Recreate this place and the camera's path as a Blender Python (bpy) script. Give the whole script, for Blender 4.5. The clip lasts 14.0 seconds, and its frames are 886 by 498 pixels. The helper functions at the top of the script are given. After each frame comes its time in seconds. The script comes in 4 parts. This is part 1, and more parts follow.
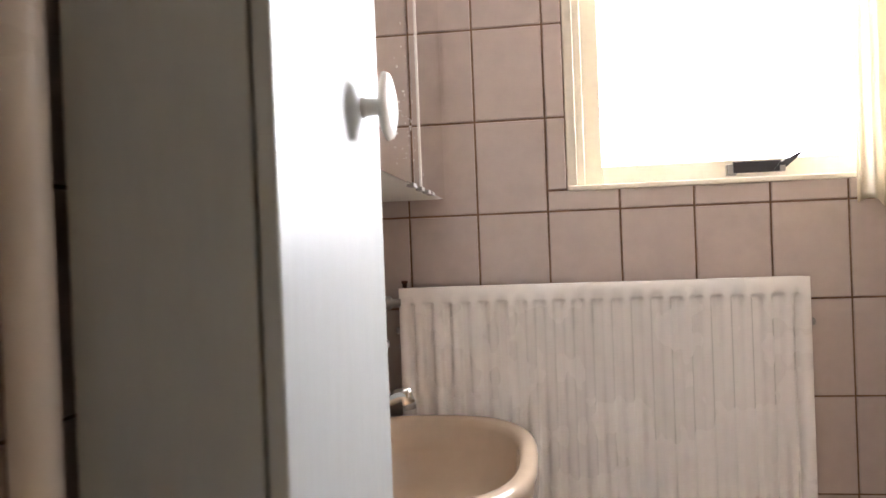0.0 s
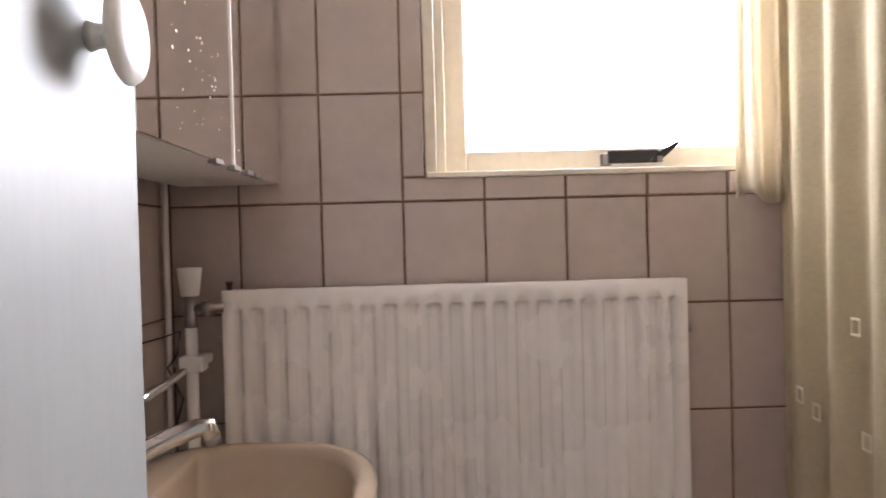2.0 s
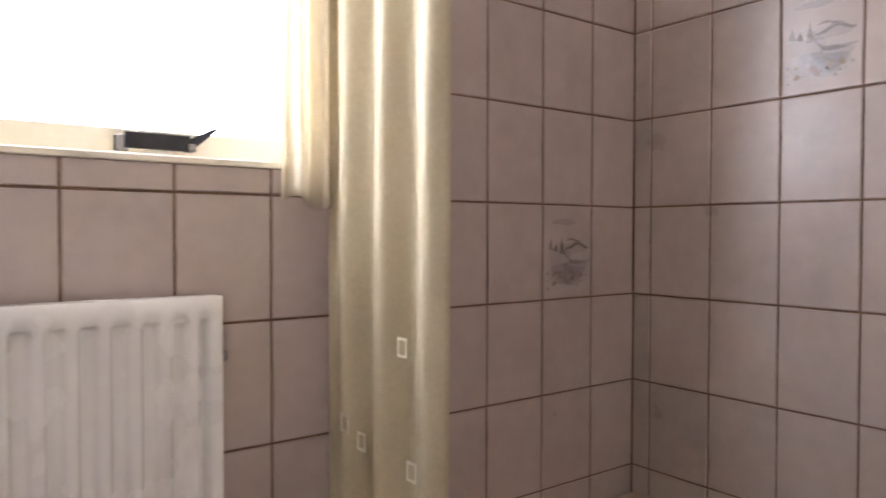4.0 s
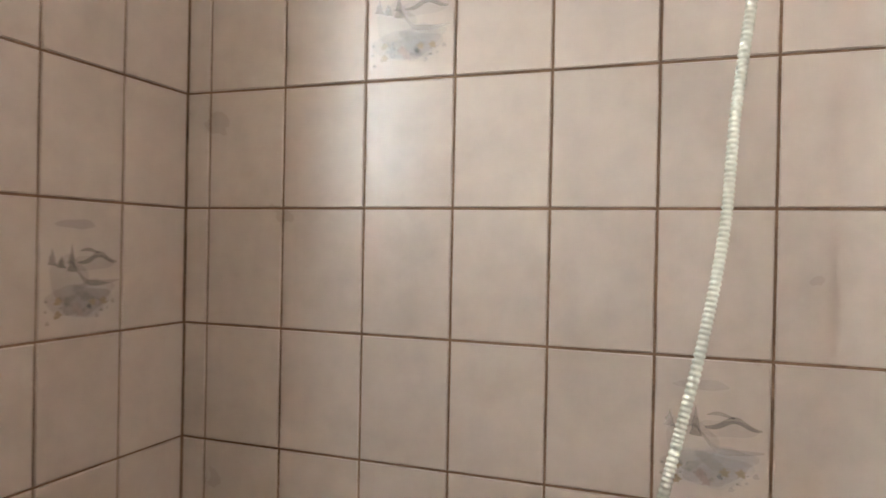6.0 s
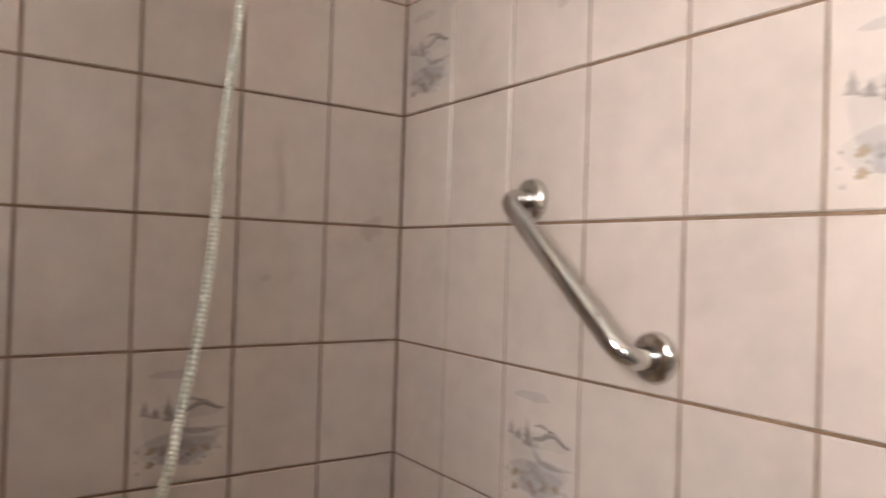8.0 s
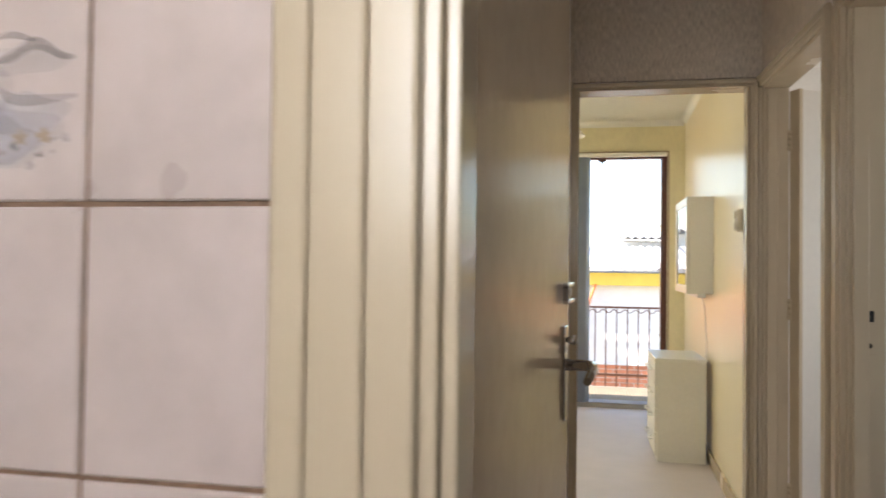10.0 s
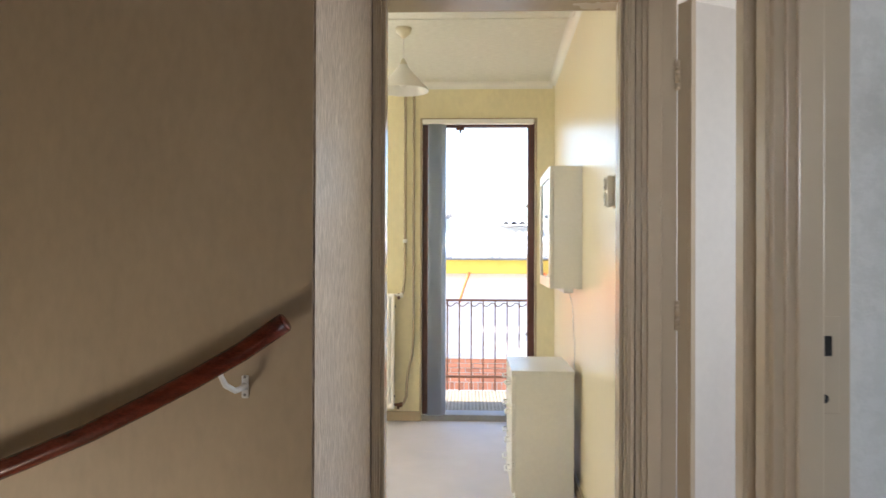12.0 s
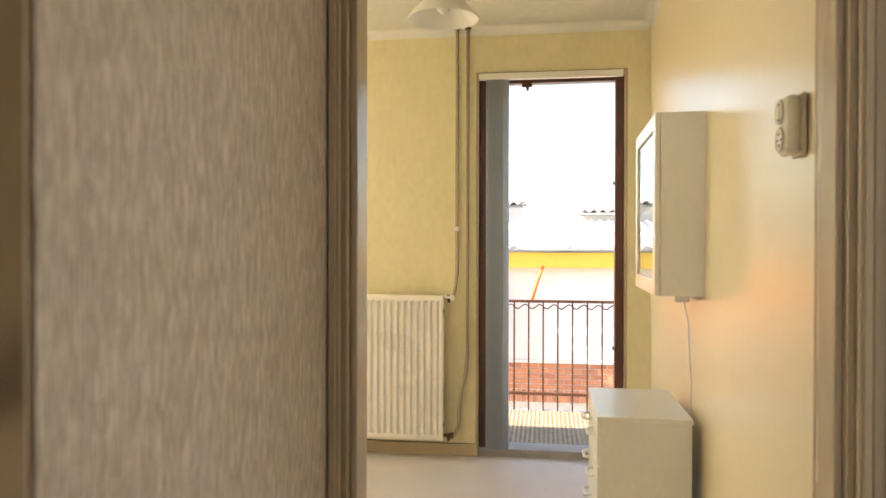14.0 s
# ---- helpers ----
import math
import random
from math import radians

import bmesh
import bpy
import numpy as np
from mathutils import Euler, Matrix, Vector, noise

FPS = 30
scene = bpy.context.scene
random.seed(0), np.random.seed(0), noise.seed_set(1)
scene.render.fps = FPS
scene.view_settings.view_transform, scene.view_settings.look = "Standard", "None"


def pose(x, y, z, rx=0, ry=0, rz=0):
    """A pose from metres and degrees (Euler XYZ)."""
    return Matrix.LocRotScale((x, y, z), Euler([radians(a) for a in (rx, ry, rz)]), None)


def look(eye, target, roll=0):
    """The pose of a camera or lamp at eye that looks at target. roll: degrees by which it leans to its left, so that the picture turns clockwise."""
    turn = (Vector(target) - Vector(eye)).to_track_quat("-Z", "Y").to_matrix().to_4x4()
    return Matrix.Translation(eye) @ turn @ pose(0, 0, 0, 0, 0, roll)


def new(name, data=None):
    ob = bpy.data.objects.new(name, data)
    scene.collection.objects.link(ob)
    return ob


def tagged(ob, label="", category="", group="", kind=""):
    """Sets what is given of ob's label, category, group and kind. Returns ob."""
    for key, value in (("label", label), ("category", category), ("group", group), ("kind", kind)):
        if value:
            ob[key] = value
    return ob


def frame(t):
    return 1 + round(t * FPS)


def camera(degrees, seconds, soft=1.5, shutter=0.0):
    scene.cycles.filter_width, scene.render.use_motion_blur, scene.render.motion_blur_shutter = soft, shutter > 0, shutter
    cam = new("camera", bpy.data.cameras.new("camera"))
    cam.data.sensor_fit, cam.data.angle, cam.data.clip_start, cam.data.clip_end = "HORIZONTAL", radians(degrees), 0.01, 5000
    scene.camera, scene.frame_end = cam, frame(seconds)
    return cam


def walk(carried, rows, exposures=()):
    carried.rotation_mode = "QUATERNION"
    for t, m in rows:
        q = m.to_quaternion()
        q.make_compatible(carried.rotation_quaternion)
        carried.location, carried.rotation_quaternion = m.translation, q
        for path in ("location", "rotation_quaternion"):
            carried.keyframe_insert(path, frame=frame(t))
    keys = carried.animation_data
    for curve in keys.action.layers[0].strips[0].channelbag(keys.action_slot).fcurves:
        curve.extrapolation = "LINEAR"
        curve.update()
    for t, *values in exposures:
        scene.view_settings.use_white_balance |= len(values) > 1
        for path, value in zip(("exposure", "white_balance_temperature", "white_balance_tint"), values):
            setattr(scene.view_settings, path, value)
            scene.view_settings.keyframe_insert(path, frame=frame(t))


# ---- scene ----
cam = camera(64.0, 14.0, shutter=0.3)
PATH = [
    (0, (-0.034, -0.066, 1.186), (-0.304, 1.915, 1.176), -2.2),
    (0.5, (0.083, 0.102, 1.17), (-0.284, 2.068, 1.148), -2.2),
    (1, (0.117, 0.165, 1.158), (-0.256, 2.13, 1.136), -2.1),
    (1.5, (0.107, 0.177, 1.154), (-0.197, 2.153, 1.138), -1.9),
    (2, (0.036, 0.16, 1.18), (0.071, 2.159, 1.15), -1.5),
    (2.5, (-0.035, 0.136, 1.195), (0.353, 2.098, 1.156), -1.0),
    (3, (-0.035, 0.223, 1.196), (0.655, 2.099, 1.162), -0.6),
    (3.5, (0.047, 0.331, 1.185), (1.007, 2.085, 1.143), -0.1),
    (4, (0.13, 0.397, 1.19), (1.329, 1.997, 1.144), 0.1),
    (4.2, (0.156, 0.429, 1.19), (1.464, 1.941, 1.155), 0.1),
    (6.3, (0.506, 0.634, 1.195), (2.43, 1.183, 1.177), 1.2),
    (6.5, (0.522, 0.66, 1.198), (2.473, 1.099, 1.175), 1.2),
    (7, (0.522, 0.75, 1.197), (2.52, 0.658, 1.19), 1.6),
    (7.5, (0.463, 0.842, 1.192), (2.381, 0.275, 1.2), 1.7),
    (7.8, (0.418, 0.869, 1.196), (2.198, -0.042, 1.215), 1.8),
    (8.2, (0.358, 0.879, 1.198), (1.859, -0.442, 1.231), 1.8),
    (8.6, (0.315, 0.886, 1.194), (1.537, -0.696, 1.244), 1.9),
    (9, (0.282, 0.875, 1.198), (1.197, -0.902, 1.257), 1.7),
    (9.2, (0.272, 0.871, 1.198), (1.078, -0.959, 1.255), 1.6),
    (11.3, (0.0386, 0.0101, 1.252), (-0.0149, -1.9893, 1.275), 0.1),
    (11.5, (0.0124, -0.1001, 1.257), (-0.0402, -2.0995, 1.273), 0.3),
    (11.6, (0.0138, -0.161, 1.255), (-0.0318, -2.1604, 1.269), -0.0),
    (12, (-0.0404, -0.4254, 1.223), (0.034, -2.424, 1.232), 0.2),
    (12.5, (-0.07, -0.6336, 1.215), (0.1093, -2.6255, 1.215), 0.1),
    (13, (-0.1022, -0.7538, 1.215), (0.1491, -2.7382, 1.21), 0.0),
    (13.5, (-0.0891, -1.0728, 1.214), (0.1932, -3.0529, 1.202), 0.0),
    (14, (-0.0811, -1.5127, 1.216), (0.2072, -3.4918, 1.202), 0.1),
]
walk(cam, [(t, look(eye, target, roll)) for t, eye, target, roll in PATH],
     [(0, 3.25, 6500, 15), (0.5, 2.85, 6500, 16), (2.0, 2.8, 6450, 18), (3.0, 3.0, 5850, 11), (4.2, 3.1, 6200, 15), (6.5, 3.75, 6450, -2), (7.1, 3.65, 6600, 2), (7.5, 3.4, 6850, 6),
      (7.9, 2.9, 6950, 11), (8.4, 2.5, 6650, 2), (9.2, 1.95, 6700, 8), (11.3, 2.42, 5950, 12), (13.0, 2.35, 5900, 12), (13.4, 2.35, 7300, 12), (14, 2.2, 7500, 13)])

# ---- light ----
world = bpy.data.worlds.new("world")
scene.world = world
world.use_nodes = True
sky = world.node_tree.nodes.new("ShaderNodeTexSky")
sky.sky_type = "NISHITA"
sky.sun_disc = False
sky.sun_elevation = radians(41)
sky.sun_rotation = radians(79)
world.node_tree.links.new(sky.outputs[0], world.node_tree.nodes["Background"].inputs[0])
world.node_tree.nodes["Background"].inputs[1].default_value = 0.15

sun_lamp = bpy.data.lights.new("sun", "SUN")
sun_lamp.energy, sun_lamp.angle, sun_lamp.color = 5.0, radians(0.5), (1.0, 0.95, 0.87)
sun = new("sun", sun_lamp)
sun.matrix_world = look((0, 0, 0), (-0.74, -0.15, -0.65))


def area_lamp(name, x, y, z, w, h, toward, power, colour):
    lamp = bpy.data.lights.new(name, "AREA")
    lamp.shape, lamp.size, lamp.size_y, lamp.energy, lamp.color = "RECTANGLE", w, h, power, colour
    ob = new(name, lamp)
    ob.matrix_world = look((x, y, z), (x + toward[0], y + toward[1], z + toward[2]))
    return ob


area_lamp("bathroom_window_light", 0.395, 1.66, 1.72, 0.56, 0.74, (0, -1, 0), 4.4, (0.93, 0.96, 1.0))
area_lamp("side_room_window_light", -3.05, -0.9, 1.5, 1.2, 1.2, (1, 0, 0), 2.0, (0.98, 0.95, 0.90))
area_lamp("far_room_window_light", -3.05, -2.9, 1.5, 1.3, 1.2, (1, 0, 0), 7.0, (0.98, 0.95, 0.90))
# added fill lamp out of view, brightens the bedroom; no known source there
area_lamp("bedroom_fill_light", 2.3, -5.50, 1.5, 1.0, 1.2, (0.42, 0.9, 0), 17, (0.95, 0.97, 1.0))
# unseen source added low in the stairwell, throws the handrail's shadow upward
area_lamp("stairwell_low_light", 1.76, -1.05, -0.20, 0.36, 0.36, (-0.8, -1, 0.55), 2.6, (1.0, 0.86, 0.66))


# ---- materials ----
def material(name, colour, rough=0.5, metal=0.0, vary=0.08, scale=6.0, fine=60.0, bump=0.1, coat=0.0, stretch=(1, 1, 1), dark=None, per_object=0.0):
    m = bpy.data.materials.new(name)
    m.use_nodes = True
    nt = m.node_tree
    b = nt.nodes["Principled BSDF"]
    b.inputs["Roughness"].default_value = rough
    b.inputs["Metallic"].default_value = metal
    b.inputs["Coat Weight"].default_value = coat
    b.inputs["Coat Roughness"].default_value = 0.12
    co = nt.nodes.new("ShaderNodeTexCoord")
    mp = nt.nodes.new("ShaderNodeMapping")
    mp.inputs["Scale"].default_value = stretch
    geo = nt.nodes.new("ShaderNodeNewGeometry")
    nt.links.new(geo.outputs["Position"], mp.inputs["Vector"])
    n1 = nt.nodes.new("ShaderNodeTexNoise")
    n1.inputs["Scale"].default_value = scale
    n1.inputs["Detail"].default_value = 4
    n2 = nt.nodes.new("ShaderNodeTexNoise")
    n2.inputs["Scale"].default_value = fine
    n2.inputs["Detail"].default_value = 5
    for n in (n1, n2):
        nt.links.new(mp.outputs[0], n.inputs["Vector"])
    add = nt.nodes.new("ShaderNodeMath")
    add.operation = "MULTIPLY_ADD"
    add.inputs[1].default_value = 0.45
    nt.links.new(n2.outputs["Fac"], add.inputs[0])
    half = nt.nodes.new("ShaderNodeMath")
    half.operation = "MULTIPLY"
    half.inputs[1].default_value = 0.55
    nt.links.new(n1.outputs["Fac"], half.inputs[0])
    nt.links.new(half.outputs[0], add.inputs[2])
    fac = add.outputs[0]
    if per_object:
        inf = nt.nodes.new("ShaderNodeObjectInfo")
        pm = nt.nodes.new("ShaderNodeMath")
        pm.operation = "MULTIPLY_ADD"
        pm.inputs[1].default_value = per_object
        nt.links.new(inf.outputs["Random"], pm.inputs[0])
        nt.links.new(fac, pm.inputs[2])
        fac = pm.outputs[0]
    ramp = nt.nodes.new("ShaderNodeValToRGB")
    lo = dark or tuple(max(0, c * (1 - 2.2 * vary)) for c in colour)
    hi = tuple(min(1, c * (1 + vary)) for c in colour)
    ramp.color_ramp.elements[0].position, ramp.color_ramp.elements[1].position = 0.3, 0.7
    ramp.color_ramp.elements[0].color = (*lo, 1)
    ramp.color_ramp.elements[1].color = (*hi, 1)
    nt.links.new(fac, ramp.inputs[0])
    nt.links.new(ramp.outputs[0], b.inputs["Base Color"])
    rr = nt.nodes.new("ShaderNodeMapRange")
    rr.inputs["To Min"].default_value, rr.inputs["To Max"].default_value = max(0.02, rough * 0.8), min(1, rough * 1.2)
    nt.links.new(n1.outputs["Fac"], rr.inputs["Value"])
    nt.links.new(rr.outputs[0], b.inputs["Roughness"])
    if bump:
        bp = nt.nodes.new("ShaderNodeBump")
        bp.inputs["Strength"].default_value = bump
        bp.inputs["Distance"].default_value = 0.004
        nt.links.new(n2.outputs["Fac"], bp.inputs["Height"])
        nt.links.new(bp.outputs[0], b.inputs["Normal"])
    return m


TILE = material("tile_glaze", (0.475, 0.388, 0.343), 0.30, vary=0.07, scale=7, fine=25, bump=0.02, per_object=0.12)
GROUT = material("brown_grout", (0.22, 0.13, 0.08), 0.9, vary=0.25, scale=20, fine=200, bump=0.5)
CREAM = material("cream_gloss_paint", (0.46, 0.37, 0.255), 0.26, vary=0.03, scale=3, fine=12, bump=0.0, stretch=(1, 1, 0.3))
WINDOW_PAINT = material("window_paint", (0.80, 0.72, 0.58), 0.35, vary=0.05, scale=5, fine=50, bump=0.05)
DOOR_PAINT = material("door_gloss_paint", (0.64, 0.51, 0.36), 0.16, vary=0.05, scale=3, fine=30, bump=0.0)
LEAF_WHITE = material("white_door_gloss", (0.58, 0.54, 0.48), 0.5, vary=0.03, scale=3, fine=40, bump=0.03)
HOSE = material("pale_chromed_plastic", (0.74, 0.74, 0.66), 0.22, 0.35, vary=0.05, scale=20, fine=80, bump=0.0)
AWNING = material("orange_awning_canvas", (0.85, 0.20, 0.05), 0.8, vary=0.06, scale=6, fine=120, bump=0.1)
CUPBOARD = material("pale_cupboard_lacquer", (0.355, 0.37, 0.362), 0.45, vary=0.04, scale=4, fine=80, bump=0.05, stretch=(1, 1, 0.15))
RADIATOR = material("radiator_enamel", (0.85, 0.81, 0.77), 0.28, vary=0.02, scale=4, fine=30, bump=0.0)
BASIN = material("peach_ceramic", (0.50, 0.385, 0.28), 0.1, vary=0.03, scale=4, fine=30, bump=0.0, coat=0.4)
CHROME = material("chrome", (0.62, 0.60, 0.58), 0.07, 1.0, vary=0.03, bump=0.0)
STEEL = material("dull_steel", (0.36, 0.34, 0.32), 0.3, 1.0, vary=0.15, bump=0.05)
WHITE = material("white_plastic", (0.80, 0.78, 0.73), 0.35, vary=0.03, bump=0.02)
IVORY = material("ivory_plastic", (0.72, 0.65, 0.50), 0.35, vary=0.04, bump=0.02)
BLACK = material("black_plastic", (0.012, 0.012, 0.016), 0.4, vary=0.2, bump=0.05)
DARK = material("dark_hole", (0.01, 0.008, 0.006), 0.8, vary=0.2, bump=0.0)
RUST = material("brown_metal", (0.16, 0.075, 0.045), 0.45, 0.6, vary=0.2, bump=0.1)
WOODRAIL = material("varnished_mahogany", (0.125, 0.020, 0.009), 0.22, vary=0.35, scale=8, fine=90, bump=0.05, stretch=(1, 6, 6))
FRAME_BROWN = material("brown_stained_frame", (0.10, 0.03, 0.02), 0.3, vary=0.25, scale=8, fine=90, bump=0.08, stretch=(5, 5, 0.6))
STAIRWALL = material("stairwell_wallpaper", (0.50, 0.40, 0.27), 0.55, vary=0.07, scale=3, fine=40, bump=0.1, stretch=(1, 1, 0.5))
BATHPLASTER = material("white_ceiling_paint", (0.78, 0.75, 0.70), 0.8, vary=0.04, scale=3, fine=90, bump=0.15)
BEDWALL = material("pale_yellow_paint", (0.78, 0.70, 0.46), 0.42, vary=0.05, scale=3, fine=35, bump=0.12, stretch=(1, 1, 0.6))
BEDGLOSS = material("pale_yellow_gloss_paint", (0.76, 0.66, 0.46), 0.30, vary=0.02, scale=4, fine=30, bump=0.0)
CARPET = material("pale_lilac_floor", (0.62, 0.57, 0.58), 0.6, vary=0.06, scale=5, fine=220, bump=0.25)
LANDINGFLOOR = material("landing_carpet", (0.30, 0.25, 0.21), 0.9, vary=0.12, scale=8, fine=300, bump=0.5)
FLOORTILE = material("floor_tile", (0.62, 0.53, 0.46), 0.3, vary=0.1, scale=6, fine=60, bump=0.05)
PLAINROOM = material("side_room_paint", (0.62, 0.60, 0.58), 0.7, vary=0.05, scale=3, fine=60, bump=0.1)
WHITEWOOD = material("white_melamine", (0.78, 0.75, 0.68), 0.35, vary=0.03, scale=4, fine=60, bump=0.03)
BRICK = material("orange_brick", (0.50, 0.20, 0.11), 0.85, vary=0.2, scale=12, fine=120, bump=0.4, per_object=0.35)
MORTAR = material("pale_mortar", (0.62, 0.57, 0.50), 0.9, vary=0.1, scale=20, fine=150, bump=0.3)
RENDERWALL = material("white_render", (0.78, 0.75, 0.70), 0.85, vary=0.05, scale=4, fine=90, bump=0.3)
YELLOW = material("yellow_fascia_paint", (0.80, 0.55, 0.08), 0.5, vary=0.05, scale=5, fine=60, bump=0.05)
ROOFTILE = material("grey_corrugated_roof", (0.55, 0.52, 0.50), 0.8, vary=0.12, scale=5, fine=60, bump=0.2)
MATTING = material("woven_brown_matting", (0.27, 0.22, 0.15), 0.8, vary=0.15, scale=20, fine=150, bump=0.2)
CONCRETE = material("grey_concrete", (0.36, 0.35, 0.34), 0.85, vary=0.12, scale=6, fine=90, bump=0.3)
GRASS = material("ground_paving", (0.30, 0.28, 0.25), 0.9, vary=0.2, scale=2, fine=40, bump=0.3)
INK_GREY = material("motif_grey", (0.36, 0.32, 0.30), 0.2, vary=0.15, scale=60, fine=200, bump=0)
INK_HILL = material("motif_pale_blue", (0.40, 0.37, 0.36), 0.2, vary=0.12, scale=60, fine=200, bump=0)
INK_ORANGE = material("motif_orange", (0.62, 0.46, 0.31), 0.2, vary=0.1, scale=60, fine=200, bump=0)
INK_PINK = material("motif_pink", (0.60, 0.45, 0.41), 0.2, vary=0.1, scale=60, fine=200, bump=0)
INK_WASH = material("motif_wash", (0.42, 0.42, 0.43), 0.2, vary=0.1, scale=60, fine=200, bump=0)
INK_BLUE = material("motif_blue_wash", (0.36, 0.40, 0.50), 0.2, vary=0.1, scale=60, fine=200, bump=0)
for ink, share in ((INK_GREY, 0.42), (INK_HILL, 0.26), (INK_ORANGE, 0.5), (INK_PINK, 0.5), (INK_WASH, 0.13), (INK_BLUE, 0.16)):
    ink.node_tree.nodes["Principled BSDF"].inputs["Alpha"].default_value = share


def relief_paper(name, colour, dark, gloss, sx, sy, sz, strength):
    m = material(name, colour, gloss, vary=0.06, scale=3, fine=45, bump=0.0, dark=dark)
    nt = m.node_tree
    geo = nt.nodes.new("ShaderNodeNewGeometry")
    mp = nt.nodes.new("ShaderNodeMapping")
    mp.inputs["Scale"].default_value = (sx, sy, sz)
    nt.links.new(geo.outputs["Position"], mp.inputs[0])
    n = nt.nodes.new("ShaderNodeTexNoise")
    n.inputs["Scale"].default_value = 1.0
    n.inputs["Detail"].default_value = 6
    n.inputs["Roughness"].default_value = 0.65
    nt.links.new(mp.outputs[0], n.inputs["Vector"])
    r = nt.nodes.new("ShaderNodeMapRange")
    r.inputs["From Min"].default_value, r.inputs["From Max"].default_value = 0.42, 0.6
    nt.links.new(n.outputs["Fac"], r.inputs["Value"])
    bp = nt.nodes.new("ShaderNodeBump")
    bp.inputs["Strength"].default_value = strength
    bp.inputs["Distance"].default_value = 0.003
    nt.links.new(r.outputs[0], bp.inputs["Height"])
    nt.links.new(bp.outputs[0], nt.nodes["Principled BSDF"].inputs["Normal"])
    mix = nt.nodes.new("ShaderNodeMix")
    mix.data_type = "RGBA"
    mix.inputs[6].default_value, mix.inputs[7].default_value = (*dark, 1), (*colour, 1)
    nt.links.new(r.outputs[0], mix.inputs[0])
    nt.links.new(mix.outputs[2], nt.nodes["Principled BSDF"].inputs["Base Color"])
    return m


STREAK = relief_paper("streaked_vinyl_wallpaper", (0.74, 0.63, 0.51), (0.44, 0.35, 0.265), 0.36, 330, 330, 28, 0.6)
PALEPAPER = relief_paper("pale_marbled_wallpaper", (0.62, 0.605, 0.56), (0.57, 0.56, 0.515), 0.33, 38, 38, 38, 0.15)
BEDCEIL = relief_paper("textured_ceiling_board", (0.80, 0.78, 0.70), (0.70, 0.68, 0.60), 0.7, 22, 120, 40, 0.5)


def glass(name, rough=0.0, tint=(1, 1, 1)):
    m = bpy.data.materials.new(name)
    m.use_nodes = True
    b = m.node_tree.nodes["Principled BSDF"]
    b.inputs["Base Color"].default_value = (*tint, 1)
    b.inputs["Transmission Weight"].default_value = 1
    b.inputs["Roughness"].default_value = rough
    b.inputs["IOR"].default_value = 1.45
    return m


GLASS = glass("window_glass")
OPAL = glass("opal_glass", 0.25, (0.95, 0.93, 0.88))
MIRROR = bpy.data.materials.new("mirror")
MIRROR.use_nodes = True
MIRROR.node_tree.nodes["Principled BSDF"].inputs["Metallic"].default_value = 1
MIRROR.node_tree.nodes["Principled BSDF"].inputs["Roughness"].default_value = 0.015
MIRROR.node_tree.nodes["Principled BSDF"].inputs["Base Color"].default_value = (0.86, 0.85, 0.84, 1)


def cloth(name, colour, through_share):
    m = material(name, colour, 0.6, vary=0.07, scale=5, fine=120, bump=0.15)
    nt = m.node_tree
    b = nt.nodes["Principled BSDF"]
    t = nt.nodes.new("ShaderNodeBsdfTranslucent")
    t.inputs[0].default_value = (*colour, 1)
    mix = nt.nodes.new("ShaderNodeMixShader")
    mix.inputs[0].default_value = through_share
    nt.links.new(b.outputs[0], mix.inputs[1])
    nt.links.new(t.outputs[0], mix.inputs[2])
    nt.links.new(mix.outputs[0], nt.nodes["Material Output"].inputs[0])
    return m


BLIND = cloth("blue_grey_blind_fabric", (0.70, 0.74, 0.80), 0.55)
CURTAIN = cloth("cream_curtain_cloth", (0.80, 0.73, 0.60), 0.4)
SHOWERCLOTH = cloth("shower_curtain_vinyl", (0.60, 0.51, 0.345), 0.18)
SHOWERCLOTH.node_tree.nodes["Principled BSDF"].inputs["Specular IOR Level"].default_value = 0.12


# ---- mesh helpers ----
def box(bm, lo, hi, bevel=0.0):
    c = [(a + b) / 2 for a, b in zip(lo, hi)]
    s = [abs(b - a) for a, b in zip(lo, hi)]
    r = bmesh.ops.create_cube(bm, size=1, matrix=Matrix.Translation(c) @ Matrix.Diagonal((*s, 1)))
    if bevel:
        edges = list({e for v in r["verts"] for e in v.link_edges})
        bmesh.ops.bevel(bm, geom=edges, offset=bevel, segments=2, affect="EDGES", profile=0.5)
    return bm


def boxes(*items, bevel=0.0):
    bm = bmesh.new()
    for lo, hi in items:
        box(bm, lo, hi, bevel)
    return bm


def rod(bm, points, radius, sides=12):
    """A tube along a line of points."""
    pts = [Vector(p) for p in points]
    rings = []
    for i, p in enumerate(pts):
        d = (pts[min(i + 1, len(pts) - 1)] - pts[max(i - 1, 0)]).normalized()
        q = d.to_track_quat("Z", "Y")
        r = radius[i] if isinstance(radius, (list, tuple)) else radius
        rings.append([bm.verts.new(p + q @ Vector((r * math.cos(a), r * math.sin(a), 0))) for a in (2 * math.pi * k / sides for k in range(sides))])
    for a, b in zip(rings, rings[1:]):
        for k in range(sides):
            f = bm.faces.new((a[k], a[(k + 1) % sides], b[(k + 1) % sides], b[k]))
            f.smooth = True
    bm.faces.new(rings[0][::-1])
    bm.faces.new(rings[-1])
    return bm


